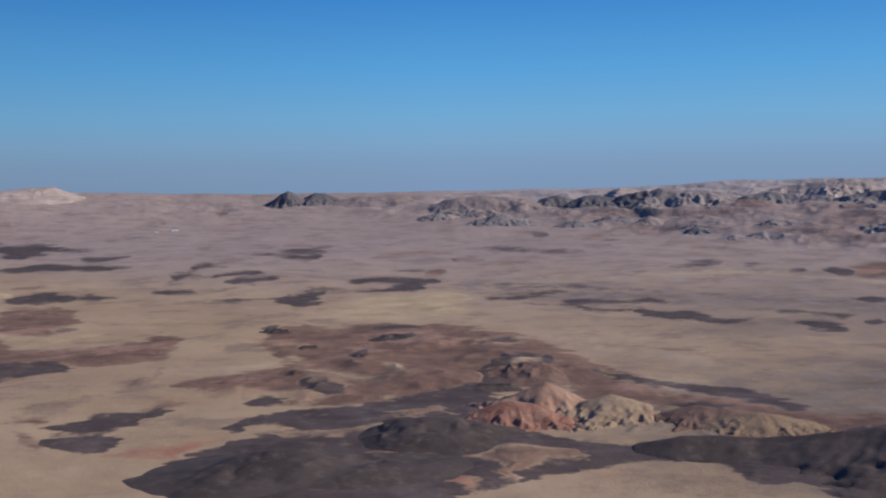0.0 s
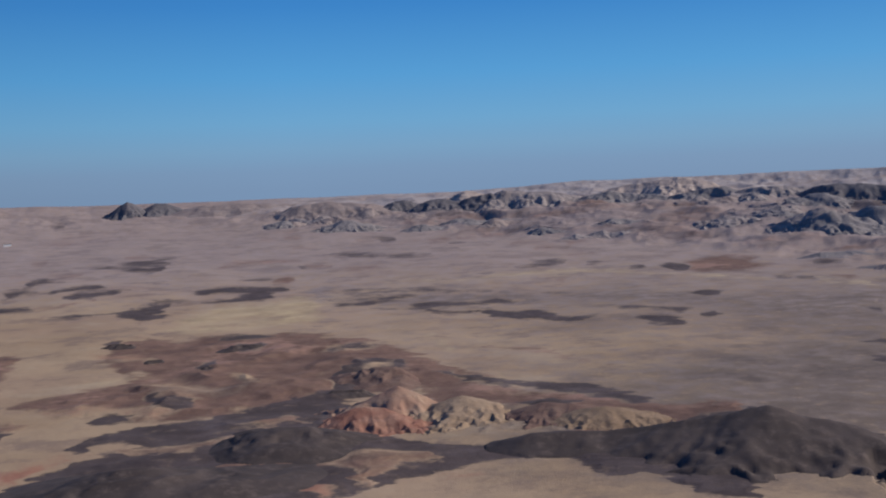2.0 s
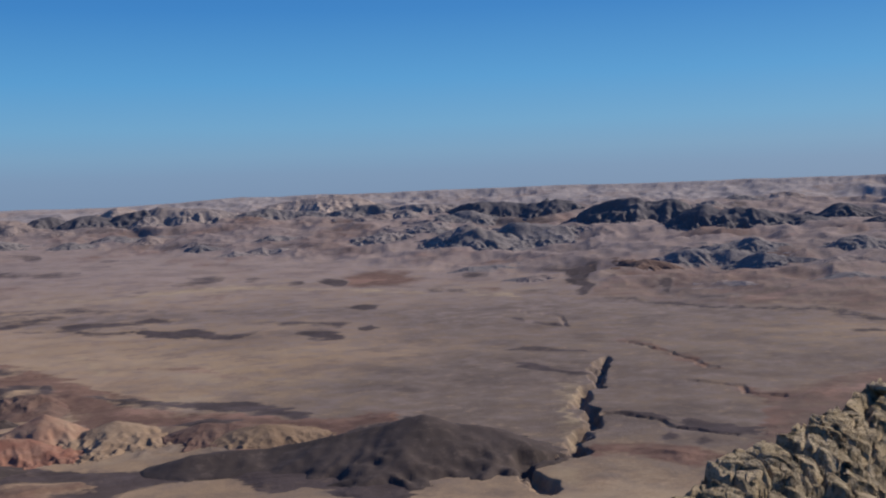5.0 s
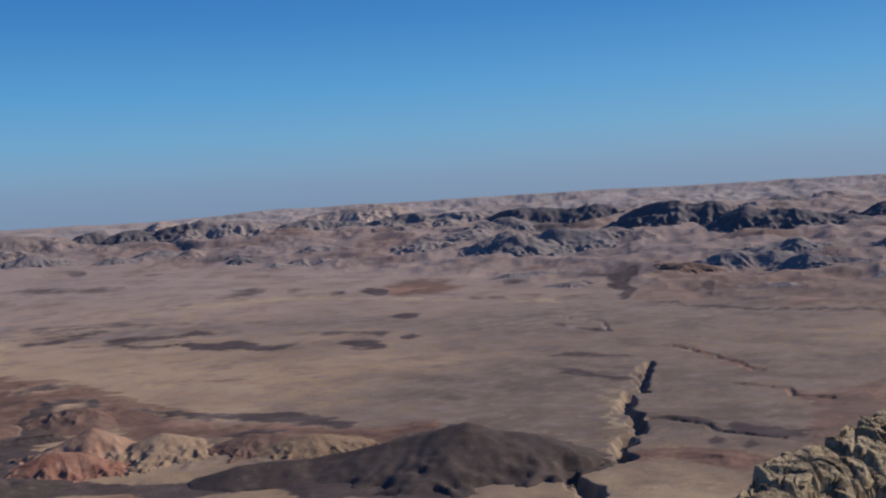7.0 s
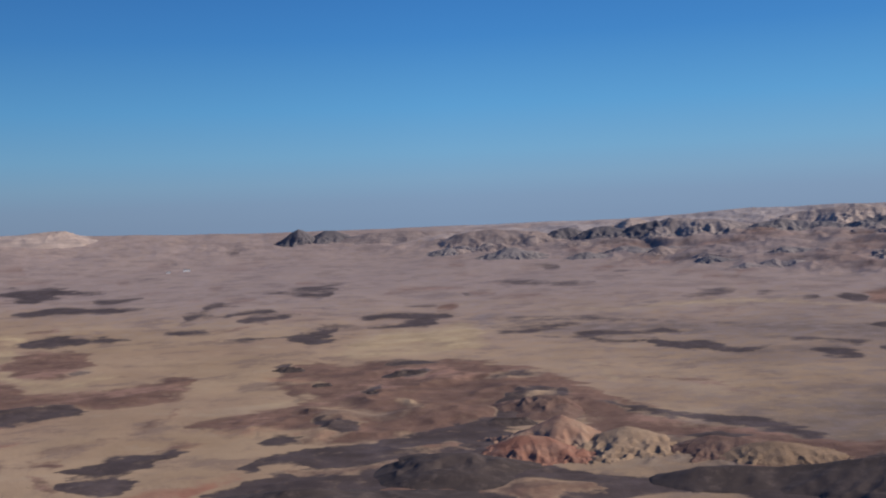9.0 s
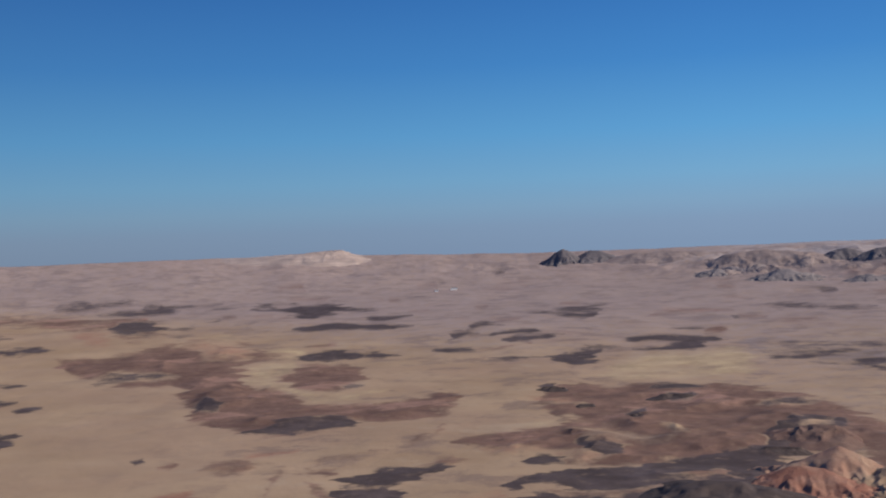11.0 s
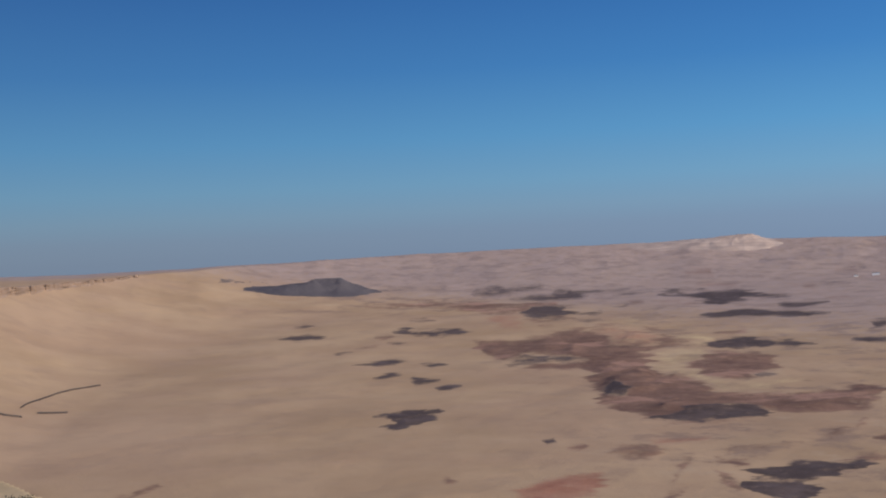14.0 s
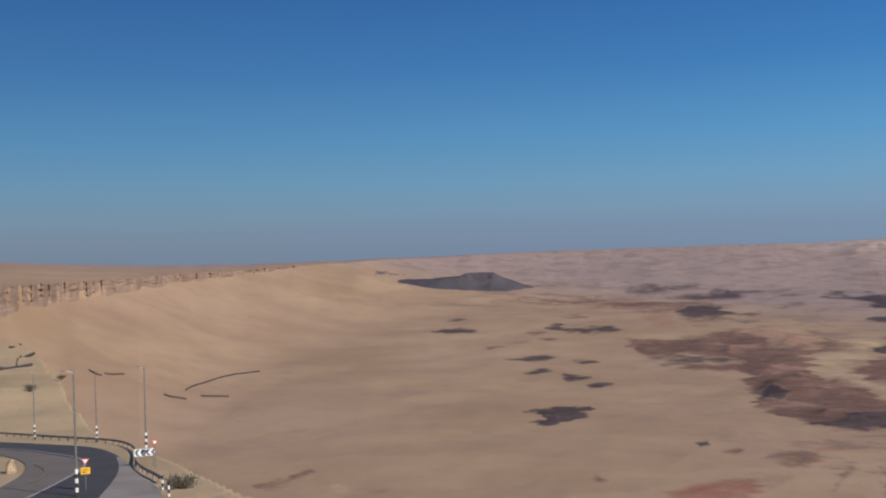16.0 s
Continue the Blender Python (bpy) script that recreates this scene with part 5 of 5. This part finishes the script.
def rock_outcrop():
    """Weathered limestone ledge: broken plates that climb to the edge, with joints and pits."""
    yaw = np.arange(-31, -69, -0.06)
    s = np.concatenate([[-0.5, -0.25, -0.1], np.linspace(0, 5.4, 400)])
    edge = np.interp(yaw, EDGE_YAW, EDGE_R) * (1 + 0.02 * fbm(yaw / 1.6, yaw * 0, 4, 2))
    a, inward = np.meshgrid(np.radians(yaw), s)
    r = edge[None, :] - inward
    x, y = -np.sin(a) * r, np.cos(a) * r
    wx = x + 0.2 * fbm(x / 0.6, y / 0.6, 3, 61)
    wy = y + 0.2 * fbm(x / 0.6 + 9, y / 0.6, 3, 63)
    big, joint = plates(wx, wy, 0.55, 65)
    mid, crack = plates(wx + 3, wy, 0.24, 66)
    small, seam = plates(wx + 7, wy, 0.1, 67)
    z = EYE - 1.77 - 0.09 * np.maximum(inward, 0) + np.minimum(inward, 0) * 2.5
    z = z + 0.075 * big + 0.05 * mid + 0.02 * small
    z = z - 0.09 * smooth(0.2, 0.0, joint) - 0.05 * smooth(0.22, 0.0, crack) - 0.015 * smooth(0.2, 0.0, seam)
    z = z + 0.05 * fbm(x / 0.4, y / 0.4, 4, 69) + 0.005 * fbm(x / 0.05, y / 0.05, 2, 70)
    me = mesh_grid("rock_outcrop", np.stack([x.ravel(), y.ravel(), z.ravel()], -1), len(s), len(yaw), "rim_stone")
    me.polygons.foreach_set("use_smooth", np.zeros(len(me.polygons), bool))
    ledge = tagged(new("rock_outcrop", me), "weathered yellowish limestone ledge at the crater rim", "rock")
    rnd = random.Random(8)
    for k in range(80):
        row, col = rnd.randrange(6, len(s)), rnd.randrange(20, len(yaw) - 20)
        big = rnd.uniform(0.05, 0.2) * rnd.uniform(0.6, 1.0)
        ob = new("stone", stones[k % len(stones)])
        ob.parent = ledge
        ob.matrix_world = pose(x[row, col], y[row, col], z[row, col] + 0.1 * big, rnd.uniform(-12, 12), rnd.uniform(-12, 12), rnd.uniform(0, 360)) @ Matrix.Diagonal((big * rnd.uniform(0.8, 1.5), big, big * rnd.uniform(0.4, 0.8), 1))


def boulder_mesh(seed):
    rnd = random.Random(seed)
    bm = bmesh.new()
    bmesh.ops.create_icosphere(bm, subdivisions=2, radius=1)
    cuts = [(Vector((rnd.uniform(-1, 1), rnd.uniform(-1, 1), rnd.uniform(-0.6, 1))).normalized(), rnd.uniform(0.5, 0.85)) for _ in range(9)]
    shift = Vector((seed * 3.1, seed * 1.7, 0))
    for v in bm.verts:
        n = v.co.normalized()
        d = 1.0
        for way, far in cuts:
            k = n.dot(way)
            if k > 0.05:
                d = min(d, far / k)
        d *= 1 + 0.14 * noise.fractal(n * 2.2 + shift, 1.0, 2.0, 4) + 0.07 * noise.noise(n * 7 + shift)
        v.co = n * d
        v.co.z *= 0.6
    me = bpy.data.meshes.new("boulder")
    bm.to_mesh(me)
    bm.free()
    me.materials.append(MATS["rim_stone"])
    return me


stones = [boulder_mesh(k) for k in range(10)]
rock_outcrop()

# ---------------------------------------------------------------- the road bend below the lookout
RAIL = [(-152.9, 68.3), (-145.3, 69.4), (-134.8, 68.1), (-124.8, 66.6), (-113.5, 65.4), (-109.2, 64.8), (-102.5, 62.5), (-95.7, 59.2), (-88.8, 55.1), (-83.8, 51.8), (-79.0, 49.1), (-74.5, 46.9), (-70.7, 45.3), (-67.5, 43.8)]
ROAD_EDGE = [(-141.5, 63.2), (-131.7, 62.9), (-122.0, 62.3), (-113.3, 61.7), (-107.3, 61.1), (-100.0, 58.7), (-90.8, 54.7), (-83.2, 50.8), (-77.0, 47.5), (-71.6, 44.9), (-66.5, 42.6), (-61.3, 39.7), (-54.9, 35.7)]
LINE = [(-128.3, 57.2), (-120.0, 57.3), (-112.5, 56.8), (-102.8, 54.8), (-96.2, 53.3), (-90.6, 51.0), (-84.6, 47.5), (-80.6, 44.3), (-75.9, 40.4), (-72.0, 37.1), (-68.9, 34.3), (-63.7, 30.3)]
WORN = [(-91.5, 54.6), (-81.9, 49.2), (-74.7, 44.5), (-68.6, 40.2), (-63.3, 36.3), (-57.4, 32.5)]
ISLAND = [(-120.1, 53.6), (-111.0, 53.0), (-101.7, 50.5), (-94.7, 47.6), (-87.7, 43.8), (-83.1, 40.7), (-77.8, 36.7), (-70.4, 31.3)]
YELLOW = [(-94.4, 48.2), (-90.1, 46.8), (-85.1, 44.4), (-81.3, 42.0), (-78.9, 40.0)]
POSTS = [(-130.0, 66.5), (-66.9, 37.0), (-114.4, 65.9), (-113.5, 65.4)]
CHEVRON = [(-80.4, 50.6)]
GIVE_WAY = [(-78.7, 50.5)]
YELLOW_SIGN = [(-69.3, 39.0)]
BUSH = [(-63.5, 42.7)]
BOLLARD = [(-64.2, 41.7), (-60.6, 39.8)]
STONE = [(-89.9, 43.8)]
FAR_ROADS = [
    [(-1403.9, 800.3), (-1384.0, 798.9), (-1380.3, 805.3)],
    [(-1396.5, 819.1), (-1393.3, 830.4), (-1400.9, 852.7)],
    [(-1304.6, 853.5), (-1295.6, 856.3), (-1283.2, 874.8)],
    [(-1348.3, 917.7), (-1390.0, 963.0), (-1429.5, 1016.4), (-1483.7, 1105.1), (-1501.4, 1170.9)],
    [(-1311.8, 917.8), (-1307.9, 938.8), (-1303.6, 960.0)],
]
SPUR_ROADS = [
    [(-281.8, 129.2), (-284.9, 136.7), (-293.4, 145.5), (-294.2, 150.5)],
    [(-298.7, 148.3), (-312.6, 155.1), (-358.9, 181.1), (-359.4, 184.4), (-458.7, 243.8)],
]
SHRUBS = [(-459.3, 242.8), (-221.3, 119.5), (-204.6, 103.9), (-452.8, 254.7), (-442.4, 272.4), (-401.7, 197.3), (-409.7, 204.8), (-464.0, 233.6), (-462.1, 237.4), (-465.8, 230.0), (-453.8, 253.0), (-460.6, 240.3)]


def along(points, count):
    """Evenly spaced places on a smoothed line."""
    p = np.array(points, float)
    for _ in range(2):
        q = np.repeat(p, 2, axis=0)
        q[1:-1:2] = p[:-1] * 0.75 + p[1:] * 0.25
        q[2::2] = p[:-1] * 0.25 + p[1:] * 0.75
        p = q
    d = np.concatenate([[0], np.cumsum(np.hypot(*np.diff(p, axis=0).T))])
    at = np.linspace(0, d[-1], count)
    return np.stack([np.interp(at, d, p[:, 0]), np.interp(at, d, p[:, 1])], -1)


def sheet(name, left, right, material, lift, label, count=90, rows=10, kind="structure", category="road"):
    a, b = along(left, count), along(right, count)
    t = np.linspace(0, 1, rows)[:, None, None]
    xy = (a[None] * (1 - t) + b[None] * t).reshape(-1, 2)
    z = land_z(xy[:, 0], xy[:, 1]) + lift
    me = mesh_grid(name, np.column_stack([xy, z]), rows, count, material)
    return tagged(new(name, me), label, category, kind=kind)


def beside(points, gap, count=60):
    p = along(points, count)
    d = np.gradient(p, axis=0)
    n = np.stack([-d[:, 1], d[:, 0]], -1) / np.hypot(*d.T)[:, None]
    return p + n * gap


sheet("road", ROAD_EDGE, LINE, "asphalt", 0.10, "dark asphalt road bending below the rim")
sheet("worn_road", WORN, ROAD_EDGE[6:], "dusty_asphalt", 0.115, "pale dusty asphalt beside the guard rail", count=40)
sheet("old_road", LINE, ISLAND, "old_asphalt", 0.07, "worn brownish asphalt inside the bend")
sheet("edge_line", beside(LINE, -0.12), beside(LINE, 0.12), "road_paint", 0.14, "white painted line along the road edge", rows=2, category="road marking")
sheet("yellow_line", beside(YELLOW, -0.07), beside(YELLOW, 0.07), "yellow_paint", 0.12, "faded yellow painted line on worn asphalt", rows=2, category="road marking")
sheet("kerb_strip", beside(ROAD_EDGE, -1.2), beside(ROAD_EDGE, 0.1), "dusty_asphalt", 0.06, "dusty verge along the asphalt", rows=4, category="verge")


def guard_rail(points):
    p = along(points, 70)
    base = thing("guard_rail", p[0][0], p[0][1], ground_at(*p[0]))
    tagged(base, "low weathered steel guard rail along the bend", "guard rail")
    origin = Vector(base.matrix_world.translation)
    z = land_z(p[:, 0], p[:, 1])
    profile = ((0.0, 0.3), (0.07, 0.35), (0.0, 0.42), (0.07, 0.49), (0.0, 0.56), (-0.03, 0.56), (-0.03, 0.3))
    d = np.gradient(p, axis=0)
    n = np.stack([-d[:, 1], d[:, 0]], -1) / np.hypot(*d.T)[:, None]
    bm = bmesh.new()
    rings = [[bm.verts.new((p[k][0] + n[k][0] * u - origin.x, p[k][1] + n[k][1] * u - origin.y, z[k] + h - origin.z)) for u, h in profile] for k in range(len(p))]
    for a, b in zip(rings[:-1], rings[1:]):
        for k in range(len(profile)):
            m = (k + 1) % len(profile)
            bm.faces.new((a[k], a[m], b[m], b[k]))
    part("beam", bm, "rail_steel", base)
    for k in range(0, len(p), 2):
        bm = bmesh.new()
        add_box(bm, p[k][0] - origin.x - 0.06, p[k][0] - origin.x + 0.06, p[k][1] - origin.y - 0.06, p[k][1] - origin.y + 0.06,
                z[k] - 0.3 - origin.z, z[k] + 0.54 - origin.z, 0.01)
        part("post", bm, "rail_steel", base)


guard_rail(RAIL)


def street_lamp():
    """Tall grey pole, black and white bands at its foot, short arm with a flat lamp head."""
    base = thing("street_lamp", 0, 0, 0)
    tagged(base, "tall grey street lamp with black and white banded foot", "street lamp", "street lamps along the road")
    bm = bmesh.new()
    add_tube(bm, (0, 0, -0.3), (0, 0, 8.2), 0.09, 0.05, 12)
    part("pole", bm, "steel", base)
    for k in range(6):
        bm = bmesh.new()
        add_tube(bm, (0, 0, 0.05 + k * 0.3), (0, 0, 0.35 + k * 0.3), 0.108, 0.106, 12)
        part("band", bm, "white_paint" if k % 2 else "black_paint", base)
    bm = bmesh.new()
    add_tube(bm, (0, 0, 8.1), (-0.5, 0, 8.27), 0.03, 0.025, 8)
    part("arm", bm, "steel", base)
    bm = bmesh.new()
    add_box(bm, -0.8, -0.42, -0.08, 0.08, 8.24, 8.32, 0.02)
    part("lamp_head", bm, "steel", base)
    return base


lamp = street_lamp()
lamp.matrix_world = pose(*POSTS[0], ground_at(*POSTS[0]), 0, 0, 62)
for spot in (*POSTS[1:3], (-94.7, 59.8)):
    copy_thing(lamp, pose(*spot, ground_at(*spot), 0, 0, 62))


def facing(x, y):
    """The turn about z that faces the lookout."""
    return math.degrees(math.atan2(-x, y))


def chevron_sign(x, y):
    base = thing("chevron_sign", x, y, ground_at(x, y), facing(x, y))
    tagged(base, "white road sign with dark blue arrows at the bend", "road sign")
    bm = bmesh.new()
    add_box(bm, -0.85, 0.85, -0.02, 0.02, 0.9, 1.5, 0.01)
    part("panel", bm, "white_paint", base)
    for k in range(4):
        bm = bmesh.new()
        cx = -0.66 + k * 0.43
        for sgn in (1, -1):
            vs = [(cx - 0.12, 1.2), (cx + 0.06, 1.2), (cx + 0.26, 1.2 + 0.27 * sgn), (cx + 0.08, 1.2 + 0.27 * sgn)]
            front = [bm.verts.new((u, -0.027, v)) for u, v in vs]
            rear = [bm.verts.new((u, -0.021, v)) for u, v in vs]
            bm.faces.new(front)
            for i in range(4):
                bm.faces.new((front[i], front[(i + 1) % 4], rear[(i + 1) % 4], rear[i]))
        part("arrow", bm, "blue_paint", base)
    for u in (-0.7, 0.7):
        bm = bmesh.new()
        add_tube(bm, (u, 0.05, -0.3), (u, 0.05, 1.45), 0.035, 0.035, 8)
        part("leg", bm, "steel", base)


def triangle(bm, size, top, y0, y1):
    rear = []
    front = []
    for u, v in ((-size / 2, top), (size / 2, top), (0, top - size * 0.87)):
        front.append(bm.verts.new((u, y0, v)))
        rear.append(bm.verts.new((u, y1, v)))
    bm.faces.new(front)
    bm.faces.new(rear[::-1])
    for i in range(3):
        bm.faces.new((front[i], front[(i + 1) % 3], rear[(i + 1) % 3], rear[i]))


def give_way_sign(x, y, height, with_board):
    name = "warning_board_sign" if with_board else "give_way_sign"
    base = thing(name, x, y, ground_at(x, y), facing(x, y))
    tagged(base, "white triangle sign with red border above a yellow board" if with_board else "white give way triangle with a red border", "road sign")
    bm = bmesh.new()
    add_tube(bm, (0, 0.05, -0.3), (0, 0.05, height), 0.035, 0.035, 8)
    part("pole", bm, "steel", base)
    bm = bmesh.new()
    triangle(bm, 0.54, height, -0.01, 0.01)
    plate = part("plate", bm, "sign_red", base, "red triangular border")
    bm = bmesh.new()
    triangle(bm, 0.36, height - 0.05, -0.018, -0.011)
    part("field", bm, "white_paint", plate, "white triangular field")
    if with_board:
        bm = bmesh.new()
        add_box(bm, -0.31, 0.31, -0.015, 0.015, height - 1.06, height - 0.6, 0.02)
        board = part("board", bm, "sign_yellow", base, "yellow rectangular board")
        for k in range(2):
            bm = bmesh.new()
            add_box(bm, -0.2, 0.2 - 0.12 * k, -0.02, -0.016, height - 0.79 - 0.15 * k, height - 0.74 - 0.15 * k)
            part("text_bar", bm, "black_paint", board)


chevron_sign(*CHEVRON[0])
give_way_sign(*GIVE_WAY[0], 2.25, False)
give_way_sign(*YELLOW_SIGN[0], 2.25, True)


def bollard(x, y):
    base = thing("bollard", x, y, ground_at(x, y))
    tagged(base, "short black and white banded road post", "bollard", "banded road posts")
    for k in range(4):
        bm = bmesh.new()
        add_tube(bm, (0, 0, -0.05 + k * 0.25), (0, 0, 0.2 + k * 0.25), 0.07, 0.07, 10)
        part("band", bm, "black_paint" if k % 2 else "white_paint", base)


for spot in BOLLARD:
    bollard(*spot)


def shrub(x, y, size, seed):
    """Low desert bush: woody stems under a loose crown of small leaves."""
    rnd = random.Random(seed)
    base = thing("desert_shrub", x, y, ground_at(x, y))
    tagged(base, "low dry grey-green desert shrub on sandy ground", "shrub", "desert shrubs")
    bm = bmesh.new()
    tips = []
    for _ in range(9):
        a, lean = rnd.uniform(0, 6.28), rnd.uniform(0.3, 1.0)
        tip = Vector((math.cos(a) * lean * size * 0.8, math.sin(a) * lean * size * 0.8, size * rnd.uniform(0.4, 0.75)))
        add_tube(bm, (0, 0, -0.05), tip, 0.03 * size, 0.01 * size, 5)
        tips.append(tip)
    part("stems", bm, "twig", base)
    verts, faces = [], []
    for _ in range(900):
        at = rnd.choice(tips) * rnd.uniform(0.5, 1.1) + Vector((rnd.gauss(0, 0.2), rnd.gauss(0, 0.2), rnd.gauss(0, 0.12))) * size
        at.z = max(at.z, 0.02)
        u = Vector((rnd.gauss(0, 1), rnd.gauss(0, 1), rnd.gauss(0, 1))).normalized() * 0.06 * size
        w = u.orthogonal() * 0.6
        k = len(verts)
        verts += [at - u, at + w, at + u, at - w]
        faces.append((k, k + 1, k + 2, k + 3))
    me = bpy.data.meshes.new("foliage")
    me.from_pydata(verts, [], faces)
    me.materials.append(MATS["leaf"])
    ob = new("foliage", me)
    ob.parent = base


shrub(*BUSH[0], 1.1, 1)
for k, spot in enumerate(SHRUBS):
    shrub(*spot, 0.8 + 0.3 * (k % 3), 10 + k)

# the stone in the middle of the bend
ob = new("boulder", stones[3])
ob.matrix_world = pose(*STONE[0], ground_at(*STONE[0]) + 0.4, 0, 0, 40) @ Matrix.Diagonal((0.5, 0.6, 1.5, 1))
tagged(ob, "upright weathered boulder on the traffic island", "rock")


# ---------------------------------------------------------------- far road on the crater wall
def hill_road(points, width, wall):
    """A road cut with its retaining wall on the lower side."""
    mid = along(points, 40)
    toward = -mid / np.hypot(*mid.T)[:, None]
    inner, outer = mid - toward * width * 0.5, mid + toward * width * 0.5
    z = land_z(mid[:, 0], mid[:, 1])
    base = thing("mountain_road", mid[20][0], mid[20][1], z[20])
    tagged(base, "narrow dark road cut with a retaining wall on the slope", "road", kind="structure")
    o = np.array([mid[20][0], mid[20][1], z[20]])
    top = z + wall
    for name, mat, a, az, b, bz in (("roadway", "asphalt", inner, top, outer, top), ("retaining_wall", "basalt", outer, top, outer + toward * 0.6, z - 3)):
        v = np.concatenate([np.column_stack([a, az]), np.column_stack([b, bz])]) - o
        ob = new(name, mesh_grid(name, v, 2, 40, mat))
        ob.parent = base


for line in FAR_ROADS:
    hill_road(line, 6, 1.8)
for line in SPUR_ROADS:
    hill_road(line, 5, 0.6)


# ---------------------------------------------------------------- cliff band under the rim
def rim_cliff():
    yaw = np.arange(80, 50, -0.03)
    far, top, high = rim_line(yaw)
    high = high * (0.95 + 0.5 * fbm(yaw / 0.9, yaw * 0, 3, 71))
    crack = smooth(0.45, 0.8, 1 - 2.5 * np.abs(fbm(yaw * 2.6, yaw * 0, 3, 78)))
    cell = np.floor(yaw * 1.7 + 1.6 * fbm(yaw * 0.9, yaw * 0, 3, 72))
    jut = (hash2(cell, cell * 0, 73) - 0.5) * 11 + fbm(yaw * 3.5, yaw * 0, 5, 74) * 30
    rows = [(far * 1.004 + 12, top + 0.5)]
    for t in np.linspace(0, 1, 18):
        ledge = np.floor(t * 2.2 + 1.6 * fbm(yaw * 0.6, yaw * 0 + 3, 3, 76)) * 4
        rows.append((far * 0.99 - 6 + jut * (1 - 0.5 * t) - ledge + crack * 14 * (1 - 0.5 * t) + fbm(yaw * 5, yaw * 0 + t * 7, 4, 75) * 8, top + 0.5 - (high + 6) * t + 2 * fbm(yaw * 2, yaw * 0 + t * 3, 3, 77)))
    rows.append((far * 0.99 - 55, top - high - 24))
    v = np.concatenate([np.column_stack([-np.sin(np.radians(yaw)) * r, np.cos(np.radians(yaw)) * r, z]) for r, z in rows])
    tagged(new("rim_cliff", mesh_grid("rim_cliff", v, len(rows), len(yaw), "clifftan")), "fluted pale limestone cliff below the crater rim", "cliff", kind="structure")


rim_cliff()


# ---------------------------------------------------------------- far buildings on the plain
def shed(x, y, w, d, h):
    base = thing("farm_shed", x, y, ground_at(x, y), facing(x, y))
    tagged(base, "small pale flat building far off on the plain", "building", "far sheds")
    bm = bmesh.new()
    add_box(bm, -w / 2, w / 2, -d / 2, d / 2, -3, h)
    part("wall", bm, "white_paint", base)
    bm = bmesh.new()
    add_box(bm, -w / 2 - 1, w / 2 + 1, -d / 2 - 1, d / 2 + 1, h, h + 1.2)
    part("roof", bm, "concrete", base)


shed(-870, 3620, 22, 12, 7)
shed(-915, 3560, 12, 8, 5)
